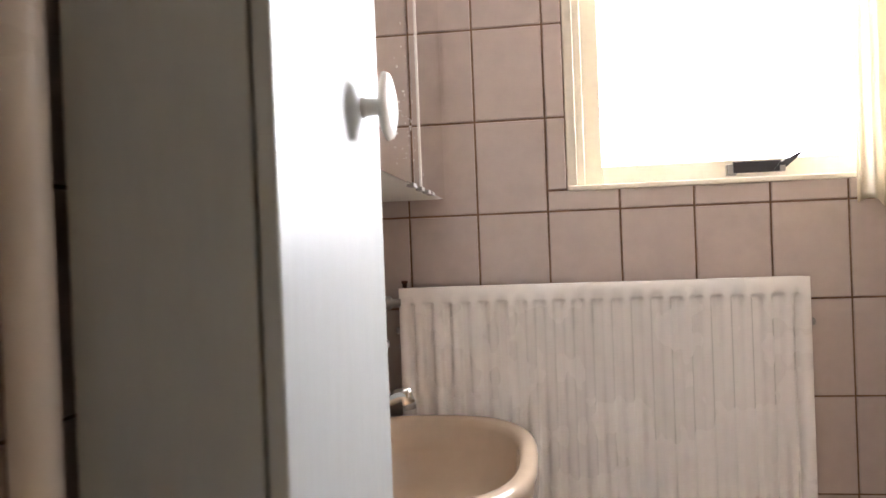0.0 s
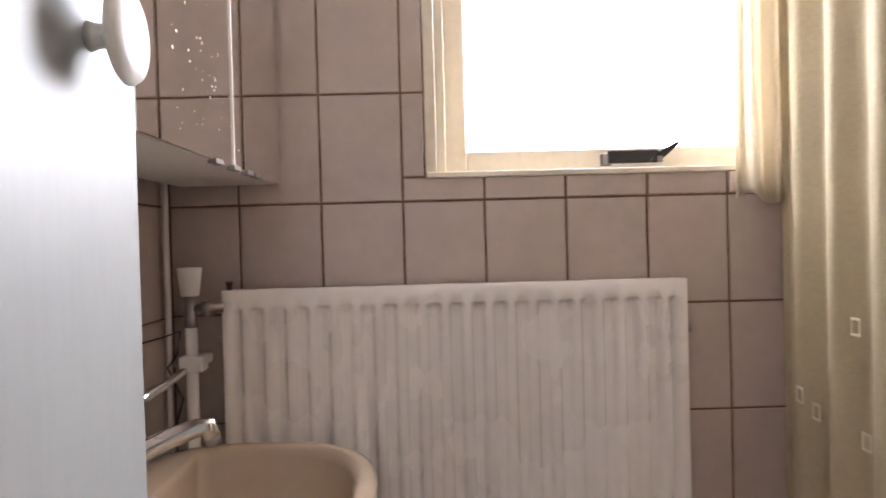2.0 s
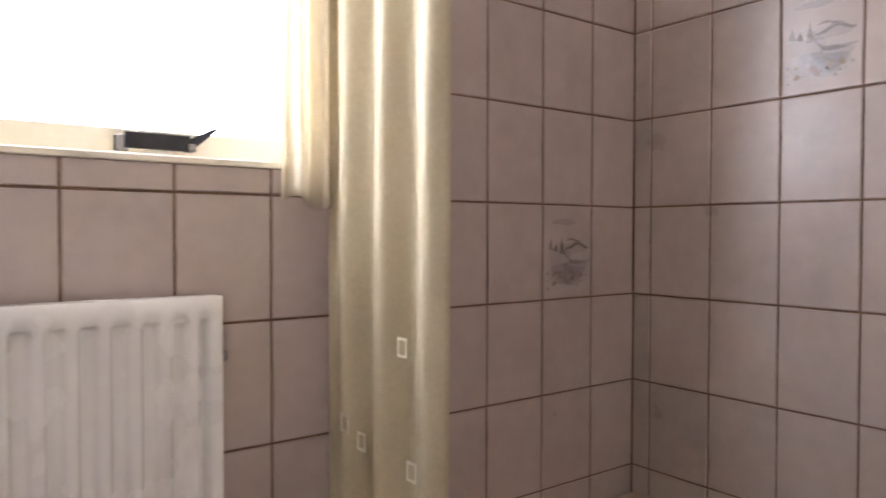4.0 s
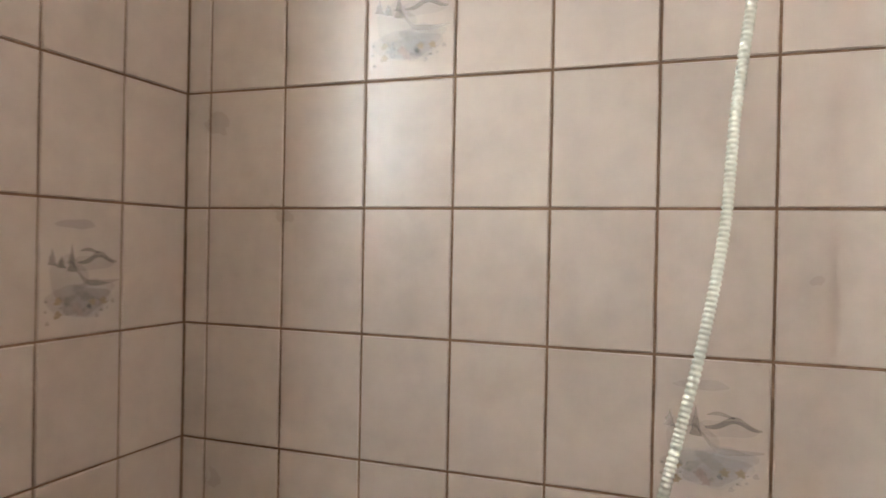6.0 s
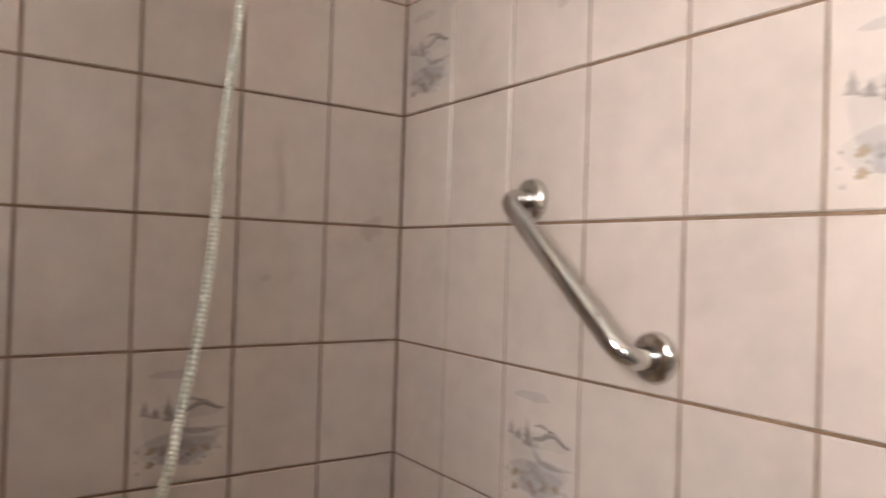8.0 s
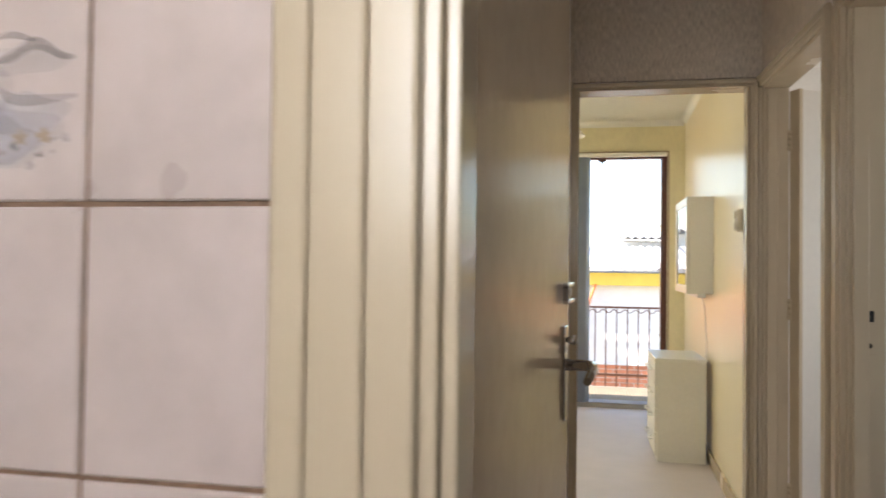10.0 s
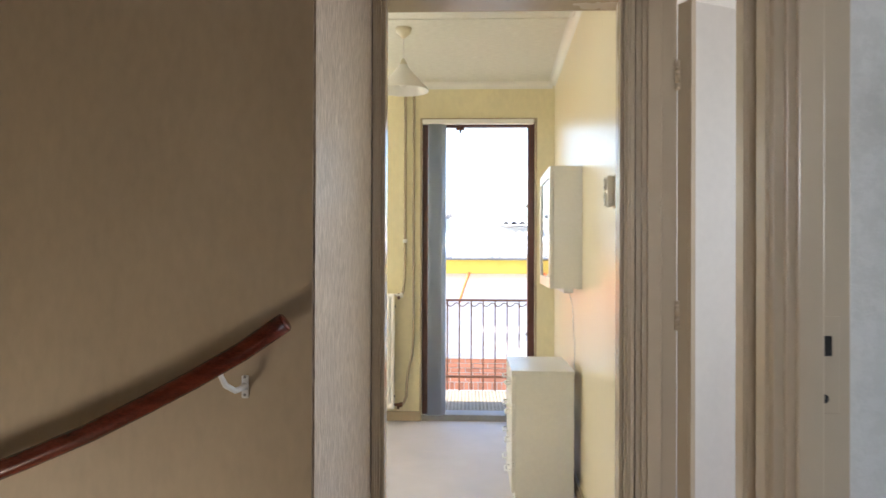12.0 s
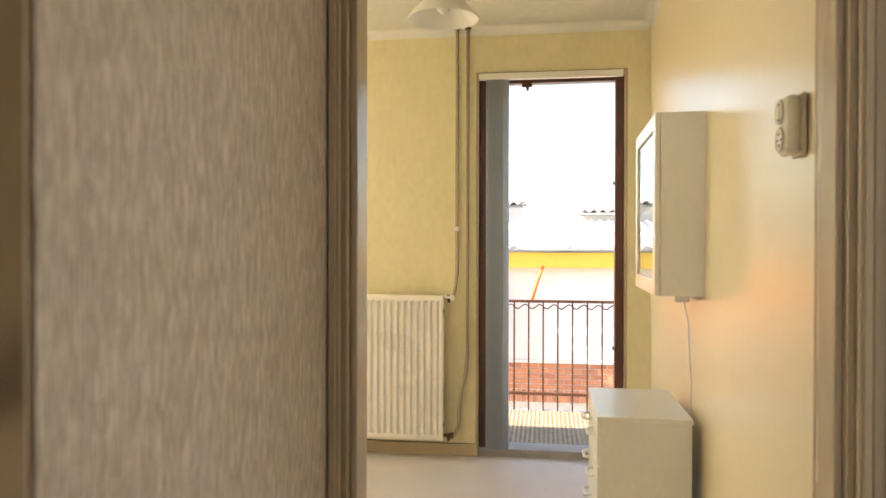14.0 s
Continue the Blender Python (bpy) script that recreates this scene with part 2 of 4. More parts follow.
def lathe(bm, profile, m=None, sides=32, close=True):
    """A turned shape round z from (radius, height) pairs."""
    m = m or Matrix()
    rings = [[bm.verts.new(m @ Vector((r * math.cos(2 * math.pi * k / sides), r * math.sin(2 * math.pi * k / sides), h))) for k in range(sides)] for r, h in profile]
    for a, b in zip(rings, rings[1:]):
        for k in range(sides):
            f = bm.faces.new((a[k], a[(k + 1) % sides], b[(k + 1) % sides], b[k]))
            f.smooth = True
    if close:
        bm.faces.new(rings[0][::-1])
        bm.faces.new(rings[-1])
    return bm


def part(name, bm, mat, parent=None, label=""):
    me = bpy.data.meshes.new(name)
    bmesh.ops.recalc_face_normals(bm, faces=bm.faces)
    bm.to_mesh(me)
    bm.free()
    me.materials.append(mat)
    ob = new(name, me)
    if parent:
        ob.parent = parent
    if label:
        ob["label"] = label
    return ob


def thing(name, label, category, group="", m=None):
    ob = new(name)
    ob.empty_display_size = 0.05
    if m is not None:
        ob.matrix_world = m
    return tagged(ob, label, category, group)


def structure(name, bm, mat, label="", category=""):
    return tagged(part(name, bm, mat), label, category, kind="structure")


def prism(points, z0, z1):
    bm = bmesh.new()
    lo = [bm.verts.new((x, y, z0)) for x, y in points]
    hi = [bm.verts.new((x, y, z1)) for x, y in points]
    n = len(points)
    bm.faces.new(lo[::-1])
    bm.faces.new(hi)
    for i in range(n):
        bm.faces.new((lo[i], lo[(i + 1) % n], hi[(i + 1) % n], hi[i]))
    return bm


# ---- bathroom shell ----
XE, YN, YS, XW = 1.487, 1.480, 0.213, -0.445
H, TW, TH, G = 1.25, 0.152, 0.202, 0.0042
TOP = 2.44
STEP = 0.018  # the north wall stands forward beside the bath

wall_north = structure("wall_north", boxes(((XW - 0.12, YN + 0.003, 0), (0.03, 1.72, TOP)), ((0.75, YN + 0.003 - STEP, 0), (XE + 0.12, 1.72, TOP)),
                       ((0.03, YN + 0.003, 0), (0.75, 1.72, 1.292)), ((0.03, YN + 0.003, 2.1), (0.75, 1.72, TOP))), GROUT, "tiled bathroom wall with brown grout under a window", "wall")
wall_east = structure("wall_east", boxes(((XE + 0.003, YS - 0.11, 0), (XE + 0.12, YN + 0.003, TOP))), GROUT, "tiled bathroom wall with brown grout behind the shower", "wall")
wall_west = structure("wall_west", boxes(((XW - 0.12, YS - 0.11, 0), (XW - 0.003, YN + 0.003, TOP))), GROUT, "tiled bathroom wall with brown grout behind the basin", "wall")
wall_south = structure("wall_south", boxes(((0.40, YS - 0.11, 0), (XE + 0.003, YS - 0.003, TOP)), ((XW - 0.003, YS - 0.11, 2.06), (0.40, YS - 0.003, TOP))), GROUT, "tiled bathroom wall with brown grout beside the door", "wall")
structure("floor_bathroom", boxes(((XW, YS - 0.11, -0.1), (XE, YN, 0.0))), FLOORTILE, "beige bathroom floor", "floor")
structure("ceiling_bathroom", boxes(((XW - 0.1, YS - 0.11, TOP), (XE + 0.1, 1.72, TOP + 0.1))), BATHPLASTER, "white painted bathroom ceiling", "ceiling")

# ---- landing, rooms behind its doors, stairwell ----
LW = -0.565
structure("wall_landing_back", boxes(((0.40, YS - 0.135, -2.4), (1.75, YS - 0.111, TOP)), ((LW, YS - 0.135, 2.06), (0.40, YS - 0.111, TOP))), STAIRWALL, "beige papered landing wall", "wall")
structure("wall_landing_west", boxes(((LW - 0.1, -0.95, 0), (LW, YS - 0.11, TOP)), ((LW - 0.1, -1.78, 0), (LW, -1.64, TOP)), ((LW - 0.1, -2.74, 0), (LW, -2.62, TOP)),
          ((LW - 0.1, -1.64, 2.02), (LW, -0.95, TOP)), ((LW - 0.1, -2.62, 2.02), (LW, -1.78, TOP))), STREAK, "beige streaked wallpaper between door frames", "wall")
structure("wall_landing_end", boxes(((0.256, -2.74, 0), (0.40, -2.621, TOP)), ((LW, -2.74, 2.05), (0.256, -2.621, TOP))), STREAK, "brown streaked wallpaper above the bedroom door", "wall")
structure("wall_stair_end", prism([(0.305, -2.004), (0.42, -2.004), (0.42, -2.62), (0.258, -2.62)], -2.4, TOP), STREAK, "pale streaked vinyl wallpaper on a projecting corner", "wall")
structure("wall_stair", boxes(((0.311, -2.10, -2.4), (1.75, -2.0, TOP))), STAIRWALL, "plain beige papered stairwell wall", "wall")
# unseen wall; its unglazed opening is added around the low stairwell lamp
structure("wall_stair_east", boxes(((1.75, -2.10, -2.4), (1.85, -1.27, TOP)), ((1.75, -0.83, -2.4), (1.85, 0.1, TOP)), ((1.75, -1.27, -2.4), (1.85, -0.83, -0.42)), ((1.75, -1.27, 0.02), (1.85, -0.83, TOP))), STAIRWALL, "beige stairwell wall", "wall")
structure("floor_landing", boxes(((LW - 0.1, -2.74, -0.2), (0.305, YS - 0.11, 0.0))), LANDINGFLOOR, "brown carpeted landing floor", "floor")
structure("ceiling_landing", boxes(((LW, -2.74, TOP), (1.85, YS - 0.11, TOP + 0.1))), BATHPLASTER, "white landing ceiling", "ceiling")
structure("wall_stair_side", boxes(((0.305, -0.9, -2.4), (1.75, -0.8, -0.0))), STAIRWALL, "beige wall under the landing edge", "wall")
structure("floor_stair_foot", boxes(((0.305, -2.1, -2.5), (1.85, 0.1, -2.4))), LANDINGFLOOR, "brown carpet at the foot of the stairs", "floor")
stairs = thing("staircase", "brown carpeted stairs going down from the landing", "staircase", m=pose(0.305, -1.95, -2.4))
for i in range(7):
    step = part("step", boxes(((0.02 + 0.19 * i, 0.0, 2.4 - 0.185 * (i + 1) - 0.05), (0.24 + 0.19 * i, 1.0, 2.4 - 0.185 * (i + 1))), bevel=0.008), LANDINGFLOOR, stairs)
part("string", boxes(((0.0, -0.03, 0.0), (0.02, 1.02, 2.38))), CREAM, stairs)

# rooms to the west
structure("wall_side_rooms", boxes(((LW - 0.1, -1.76, 0), (-3.1, -1.66, TOP)), ((LW - 0.1, 0.1, 0), (-3.1, 0.2, TOP)), ((LW - 0.1, -4.1, 0), (-3.1, -4.0, TOP)),
          ((-3.2, -4.1, 0), (-3.1, 0.2, 0.9)), ((-3.2, -4.1, 2.1), (-3.1, 0.2, TOP)), ((-3.2, -4.1, 0.9), (-3.1, -3.55, 2.1)), ((-3.2, -2.25, 0.9), (-3.1, -1.5, 2.1)), ((-3.2, -0.3, 0.9), (-3.1, 0.2, 2.1))), PLAINROOM, "plain pale wall of the side rooms", "wall")
structure("wall_side_room_papered", boxes(((LW - 0.103, -1.66, 0), (-3.1, -1.645, TOP))), PALEPAPER, "pale grey marbled wallpaper", "wall")
structure("floor_side_rooms", boxes(((-3.2, -4.1, -0.1), (LW - 0.1, 0.2, 0.0))), CARPET, "pale floor of the side rooms", "floor")
structure("ceiling_side_rooms", boxes(((-3.2, -4.1, TOP), (LW - 0.0, 0.2, TOP + 0.1))), BATHPLASTER, "white ceiling of the side rooms", "ceiling")

# ---- bedroom shell ----
YB = -5.56


def prism_x(x0, x1, points):
    """A bar along x with the given (y, z) section."""
    bm = bmesh.new()
    a = [bm.verts.new((x0, y, z)) for y, z in points]
    b = [bm.verts.new((x1, y, z)) for y, z in points]
    n = len(points)
    bm.faces.new(a[::-1])
    bm.faces.new(b)
    for i in range(n):
        bm.faces.new((a[i], a[(i + 1) % n], b[(i + 1) % n], b[i]))
    return bm


BT = 2.45
structure("wall_bedroom_west", prism([(-0.545, -2.742), (-0.652, YB), (-0.76, YB), (-0.664, -2.742)], 0, BT), BEDGLOSS, "pale yellow gloss-painted bedroom wall", "wall")
# the opening at x 1.75 to 2.85 is out of view, added beside the fill lamp
structure("wall_bedroom_balcony", boxes(((-0.76, YB - 0.24, 0), (-0.512, YB, BT)), ((0.304, YB - 0.24, 0), (1.75, YB, BT)), ((-0.512, YB - 0.24, 2.18), (0.304, YB, BT)),
          ((2.85, YB - 0.24, 0), (3.1, YB, BT)), ((1.75, YB - 0.24, 0), (2.85, YB, 0.85)), ((1.75, YB - 0.24, 2.15), (2.85, YB, BT))), BEDWALL, "pale yellow bedroom wall round the balcony door", "wall")
structure("wall_bedroom_east", boxes(((3.0, YB, 0), (3.1, -2.74, BT))), BEDWALL, "pale yellow bedroom wall", "wall")
structure("wall_bedroom_north", boxes(((0.40, -2.86, 0), (3.0, -2.74, BT)), ((0.26, -2.80, 0), (0.40, -2.742, BT)), ((-0.54, -2.80, 2.08), (0.26, -2.742, BT))), BEDWALL, "pale yellow bedroom wall beside the door", "wall")
structure("floor_bedroom", boxes(((-0.76, YB - 0.05, -0.1), (3.1, -2.74, 0.0))), CARPET, "pale lilac-white bedroom floor", "floor")
structure("ceiling_bedroom", boxes(((-0.76, YB - 0.24, BT), (3.1, -2.74, BT + 0.1)), ((-0.70, -4.15, BT - 0.004), (3.0, -4.144, BT)), ((-0.1, YB, BT - 0.003), (-0.094, -2.80, BT))), BEDCEIL, "white textured board ceiling with narrow joints", "ceiling")
cove = bmesh.new()
for a, b, nrm in (((-0.64, YB), (3.0, YB), (0, 1)), ((-0.547, -2.80), (-0.652, YB), (1, 0))):
    v = []
    for k in range(7):
        ang = math.pi / 2 * k / 6
        o, d = 0.045 * (1 - math.sin(ang)), 0.045 * (1 - math.cos(ang))
        v.append([cove.verts.new((p[0] + nrm[0] * (o + 0.001), p[1] + nrm[1] * (o + 0.001), BT - 0.001 - d)) for p in (a, b)])
    for p, q in zip(v, v[1:]):
        cove.faces.new((p[0], p[1], q[1], q[0]))
structure("trim_cove", cove, WHITE, "white coved ceiling moulding", "moulding")
structure("baseboard", boxes(((0.304, YB, 0), (3.0, YB + 0.014, 0.07)), bevel=0.003), CREAM, "cream painted skirting board", "skirting")
structure("baseboard_west", prism([(-0.5465, -2.82), (-0.652, YB + 0.02), (-0.638, YB + 0.02), (-0.5325, -2.82)], 0, 0.075), CREAM, "cream painted skirting board", "skirting")

# ---- bathroom door frame and doors ----
def frame_x(name, x0, x1, y0, y1, top, label, arch=0.065, proud=0.02, faces=(1, -1), jw=(0.035, 0.035)):
    """A door frame in a wall along x: lining between y0 and y1, moulded architraves on its faces. x0, x1: clear opening."""
    t = thing(name, label, "door frame")
    edge = 0.004 if arch > 0.03 else 0.0006
    for x, s, wj in ((x0, -1, jw[0]), (x1, 1, jw[1])):
        part("jamb", boxes(((x, y0 - 0.002, 0), (x + s * wj, y1 + 0.002, top + 0.035)), bevel=0.002), CREAM, t)
        part("stop", boxes(((x - s * 0.012, y0 + 0.045, 0), (x, y1 - 0.012, top)), bevel=0.003), CREAM, t)
        for f in faces:
            y = y1 if f > 0 else y0
            part("architrave", boxes(((x + s * 0.012, y + f * 0.002, 0), (x + s * (arch + 0.012), y + f * proud, top + 0.012)),
                                     ((x + s * (arch * 0.45), y + f * proud, 0), (x + s * (arch + 0.010), y + f * (proud + 0.008), top + arch * 0.45)),
                                     ((x + s * (arch * 0.82), y + f * (proud + 0.008), 0), (x + s * (arch + 0.008), y + f * (proud + 0.014), top + arch * 0.82)), bevel=edge), CREAM, t)
    part("head", boxes(((x0, y0 - 0.002, top), (x1, y1 + 0.002, top + 0.035)), bevel=0.002), CREAM, t)
    for f in faces:
        y = y1 if f > 0 else y0
        part("head_architrave", boxes(((x0 - arch, y + f * 0.002, top + 0.012), (x1 + arch, y + f * proud, top + 0.012 + arch)),
                                      ((x0 - arch, y + f * proud, top + arch * 0.5), (x1 + arch, y + f * (proud + 0.008), top + arch + 0.010)), bevel=0.004), CREAM, t)
    return t


def frame_y(name, y0, y1, xa, xb, top, label, arch=0.058, proud=0.018):
    t = thing(name, label, "door frame")
    for y, s in ((y0, -1), (y1, 1)):
        part("jamb", boxes(((xa - 0.002, y, 0), (xb + 0.002, y + s * 0.03, top + 0.03)), bevel=0.002), CREAM, t)
        part("stop", boxes(((xa + 0.045, y - s * 0.012, 0), (xb - 0.012, y, top)), bevel=0.003), CREAM, t)
        part("architrave", boxes(((xb + 0.002, y + s * 0.010, 0), (xb + proud, y + s * (arch + 0.010), top + 0.01)),
                                 ((xb + proud, y + s * (arch * 0.5), 0), (xb + proud + 0.007, y + s * (arch + 0.008), top + 0.03))), CREAM, t)
    part("head", boxes(((xa - 0.002, y0, top), (xb + 0.002, y1, top + 0.03)), bevel=0.002), CREAM, t)
    part("head_architrave", boxes(((xb + 0.002, y0 - arch, top + 0.011), (xb + proud, y1 + arch, top + 0.011 + arch)),
                                  ((xb + proud, y0 - arch, top + 0.032), (xb + proud + 0.007, y1 + arch, top + 0.06)), bevel=0.003), CREAM, t)
    return t


frame_x("bathroom_door_frame", -0.385, 0.31, YS - 0.135, YS, 2.02, "cream gloss-painted wooden bathroom door frame, chipped", arch=0.10, proud=0.018, jw=(0.058, 0.088))
frame_x("bedroom_door_frame", -0.515, 0.235, -2.74, -2.62, 2.01, "cream gloss-painted wooden bedroom door frame", arch=0.014, jw=(0.049, 0.020))
frame_a = frame_y("side_room_door_frame", -1.615, -0.965, LW - 0.1, LW, 1.99, "cream painted door frame with a dark lock plate")
frame_b = frame_y("far_room_door_frame", -2.595, -1.805, LW - 0.1, LW, 1.99, "cream painted door frame with steel hinges")
plate = part("strike_plate", boxes(((-0.648, -1.618, 0.96), (-0.605, -1.6125, 1.12)), bevel=0.001), CREAM, frame_a, "painted strike plate")
part("latch_hole", boxes(((-0.634, -1.6128, 1.055), (-0.612, -1.609, 1.088))), DARK, plate)
part("bolt_hole", lathe(bmesh.new(), [(0.0075, 0), (0.0075, 0.004)], Matrix.Translation((-0.622, -1.613, 0.985)) @ Matrix.Rotation(radians(-90), 4, "X"), 14), DARK, plate)
for z in (1.76, 1.035, 0.25):
    h = part("hinge", rod(bmesh.new(), [(-0.668, -2.588, z - 0.045), (-0.668, -2.588, z + 0.045)], 0.007, 10), CREAM, frame_b, "painted steel hinge")
    for k in range(4):
        part("knuckle", rod(bmesh.new(), [(-0.668, -2.588, z - 0.044 + 0.023 * k), (-0.668, -2.588, z - 0.026 + 0.023 * k)], 0.0085, 10), CREAM, h)

door_b = thing("open_panel_door", "white painted room door standing wide open", "door", m=pose(-0.6685, -2.592, 0, 0, 0, 26))
part("leaf", boxes(((-0.74, 0.0, 0.008), (-0.0005, 0.046, 1.975)), bevel=0.003), LEAF_WHITE, door_b)
part("leaf_edge", boxes(((-0.0005, 0.001, 0.009), (0.0008, 0.045, 1.974)), ((-0.016, 0.046, 0.009), (0.0008, 0.058, 1.974))), CREAM, door_b, "cream painted rebated hinge edge")

leaf_m = Matrix.Translation((0.315, 0.055, 0)) @ Matrix.Rotation(math.atan2(-0.733, -0.075), 4, "Z")
door_bath = thing("bathroom_door", "cream gloss-painted bathroom door standing open with chrome fittings", "door", m=leaf_m)
part("leaf", boxes(((0.0, -0.0, 0.008), (0.757, 0.038, 1.995)), bevel=0.003), DOOR_PAINT, door_bath)
for side, y in ((-1, 0.0), (1, 0.038)):
    hp = part("handle_plate", boxes(((0.672, y, 0.93), (0.705, y + side * 0.006, 1.10)), bevel=0.002), CHROME, door_bath, "chrome handle plate")
    part("lever", rod(bmesh.new(), [(0.688, y + side * 0.006, 1.03), (0.688, y + side * 0.042, 1.03), (0.682, y + side * 0.052, 1.03), (0.665, y + side * 0.056, 1.028), (0.57, y + side * 0.054, 1.02)], [0.011, 0.010, 0.010, 0.009, 0.007], 12), CHROME, hp)
    part("key_knob", lathe(bmesh.new(), [(0.004, 0), (0.009, 0.008), (0.009, 0.016), (0.003, 0.02)], Matrix.Translation((0.688, y + side * 0.006, 1.075)) @ Matrix.Rotation(radians(-90 * side), 4, "X"), 14), CHROME, hp)
lock = part("bolt_case", boxes(((0.660, -0.013, 1.140), (0.742, 0.0, 1.148)), ((0.660, -0.013, 1.170), (0.742, 0.0, 1.178)), ((0.660, -0.013, 1.148), (0.676, 0.0, 1.170)), bevel=0.002), CHROME, door_bath, "chrome sliding privacy bolt")
# plate coloured near-black to stand for the shade inside the bolt's recess
part("shaded_back_plate", boxes(((0.676, -0.003, 1.148), (0.742, 0.0, 1.170))), DARK, lock)
part("sliding_bolt", boxes(((0.718, -0.009, 1.151), (0.736, -0.003, 1.167)), bevel=0.002), STEEL, lock)

# ---- bathroom window ----
win = tagged(thing("window_1", "cream painted bathroom window with a white blown-out pane", "window"), kind="structure")
part("window_frame", boxes(((0.03, 1.485, 1.294), (0.052, 1.60, 2.1)), ((0.052, 1.505, 1.305), (0.07, 1.66, 2.09)), ((0.728, 1.485, 1.294), (0.75, 1.60, 2.1)), ((0.71, 1.505, 1.305), (0.728, 1.66, 2.09)), ((0.052, 1.505, 2.07), (0.728, 1.66, 2.1)), bevel=0.002), WINDOW_PAINT, win)
part("window_sash", boxes(((0.07, 1.56, 1.306), (0.112, 1.64, 2.07)), ((0.682, 1.56, 1.306), (0.71, 1.64, 2.07)), ((0.112, 1.56, 1.306), (0.682, 1.64, 1.349)), ((0.112, 1.56, 2.03), (0.682, 1.64, 2.07)), bevel=0.002), WINDOW_PAINT, win)
part("window_sill", boxes(((0.032, 1.476, 1.2925), (0.748, 1.60, 1.3035)), bevel=0.002), WINDOW_PAINT, win)
pane = part("pane", boxes(((0.112, 1.610, 1.349), (0.682, 1.614, 2.03))), GLASS, win)
pane.visible_shadow = False
stay = thing("window_stay", "black window stay on a cream sash", "window stay")
part("arm", prism([(0.388, 1.540), (0.486, 1.540), (0.486, 1.548), (0.388, 1.548)], 1.318, 1.342), BLACK, stay)
bm = bmesh.new()
v = [bm.verts.new((x, y, z)) for y in (1.538, 1.546) for x, z in ((0.468, 1.318), (0.486, 1.318), (0.532, 1.357), (0.522, 1.357), (0.482, 1.336))]
bm.faces.new(v[:5][::-1])
bm.faces.new(v[5:])
for i in range(5):
    bm.faces.new((v[i], v[(i + 1) % 5], v[5 + (i + 1) % 5], v[5 + i]))
part("lever_tip", bm, BLACK, stay)
part("bracket", boxes(((0.376, 1.545, 1.314), (0.396, 1.5615, 1.338)), bevel=0.002), STEEL, stay, "worn steel bracket")
part("pin", boxes(((0.482, 1.536, 1.318), (0.494, 1.5615, 1.330)), bevel=0.002), STEEL, stay)
chain = thing("bead_chain", "dark bead chain hanging beside the window pane", "blind chain")
bm = bmesh.new()
for i in range(44):
    if i % 6 in (0, 1, 3, 4):
        rod(bm, [(0.664 + 0.001 * math.sin(i), 1.600, 1.40 + i * 0.013), (0.664, 1.600, 1.409 + i * 0.013)], 0.0016, 6)
tagged(part("bead_string", bm, STEEL, chain), kind="stuff")
rod(bm2 := bmesh.new(), [(0.664, 1.600, 1.395), (0.664, 1.600, 2.03)], 0.0006, 5)
part("cord", bm2, WHITE, chain)


# ---- curtains ----
def curtain(name, pts, z0, z1, folds, amp, mat, label, flare=0.0, pinch=0.0):
    t = thing(name, label, "curtain")
    bm = bmesh.new()
    cols, rows = folds * 14, 40
    a, b = Vector(pts[0]), Vector(pts[1])
    side = Vector((-(b - a).y, (b - a).x)).normalized()
    grid = []
    for j in range(rows + 1):
        h = j / rows
        line = []
        for i in range(cols + 1):
            u = i / cols
            p = a.lerp(b, u)
            w = math.sin(u * folds * 2 * math.pi + 0.6 * math.sin(3 * h) + 0.5 * noise.noise((u * 5, h * 2, 3)))
            am = amp * (0.75 + 0.5 * noise.noise((u * 3 + 7, h * 1.5, 1))) * (1 + flare * (1 - h))
            q = p + side * am * w + (a - b).normalized() * pinch * (1 - h) * (0.5 - u)
            line.append(bm.verts.new((q.x, q.y, z0 + (z1 - z0) * h + (0.010 * math.sin(u * 9) if j == 0 else 0))))
        grid.append(line)
    for r, s in zip(grid, grid[1:]):
        for i in range(cols):
            bm.faces.new((r[i], r[i + 1], s[i + 1], s[i])).smooth = True
    ob = part("cloth", bm, mat, t)
    m = ob.modifiers.new("thickness", "SOLIDIFY")
    m.thickness = 0.0012
    return t, grid


curtain("window_curtain", ((0.612, 1.445), (0.70, 1.425)), 1.238, 2.12, 3, 0.014, CURTAIN, "cream cotton window curtain gathered at the side", flare=0.5, pinch=0.03)
sc, _ = curtain("shower_curtain", ((0.664, 1.425), (0.706, 1.158)), 0.2, 2.05, 3, 0.016, SHOWERCLOTH, "cream shower curtain drawn back in folds, pale squares near its hem", flare=0.35)
part("curtain_rod", rod(bmesh.new(), [(0.69, YN, 2.06), (0.69, YS, 2.06)], 0.011, 12), CHROME, sc)
random.seed(4)
for k, (u, z) in enumerate(((0.78, 1.03), (0.85, 0.86), (0.30, 0.90), (0.45, 0.88))):
    y, x = 1.425 - 0.267 * u, 0.664 + 0.042 * u
    bm = boxes(((x - 0.0235, y - 0.012, z - 0.014), (x - 0.0225, y - 0.008, z + 0.014)), ((x - 0.0235, y + 0.008, z - 0.014), (x - 0.0225, y + 0.012, z + 0.014)),
               ((x - 0.0235, y - 0.008, z + 0.010), (x - 0.0225, y + 0.008, z + 0.014)), ((x - 0.0235, y - 0.008, z - 0.014), (x - 0.0225, y + 0.008, z - 0.010)))
    part("woven_square", bm, CURTAIN, sc)


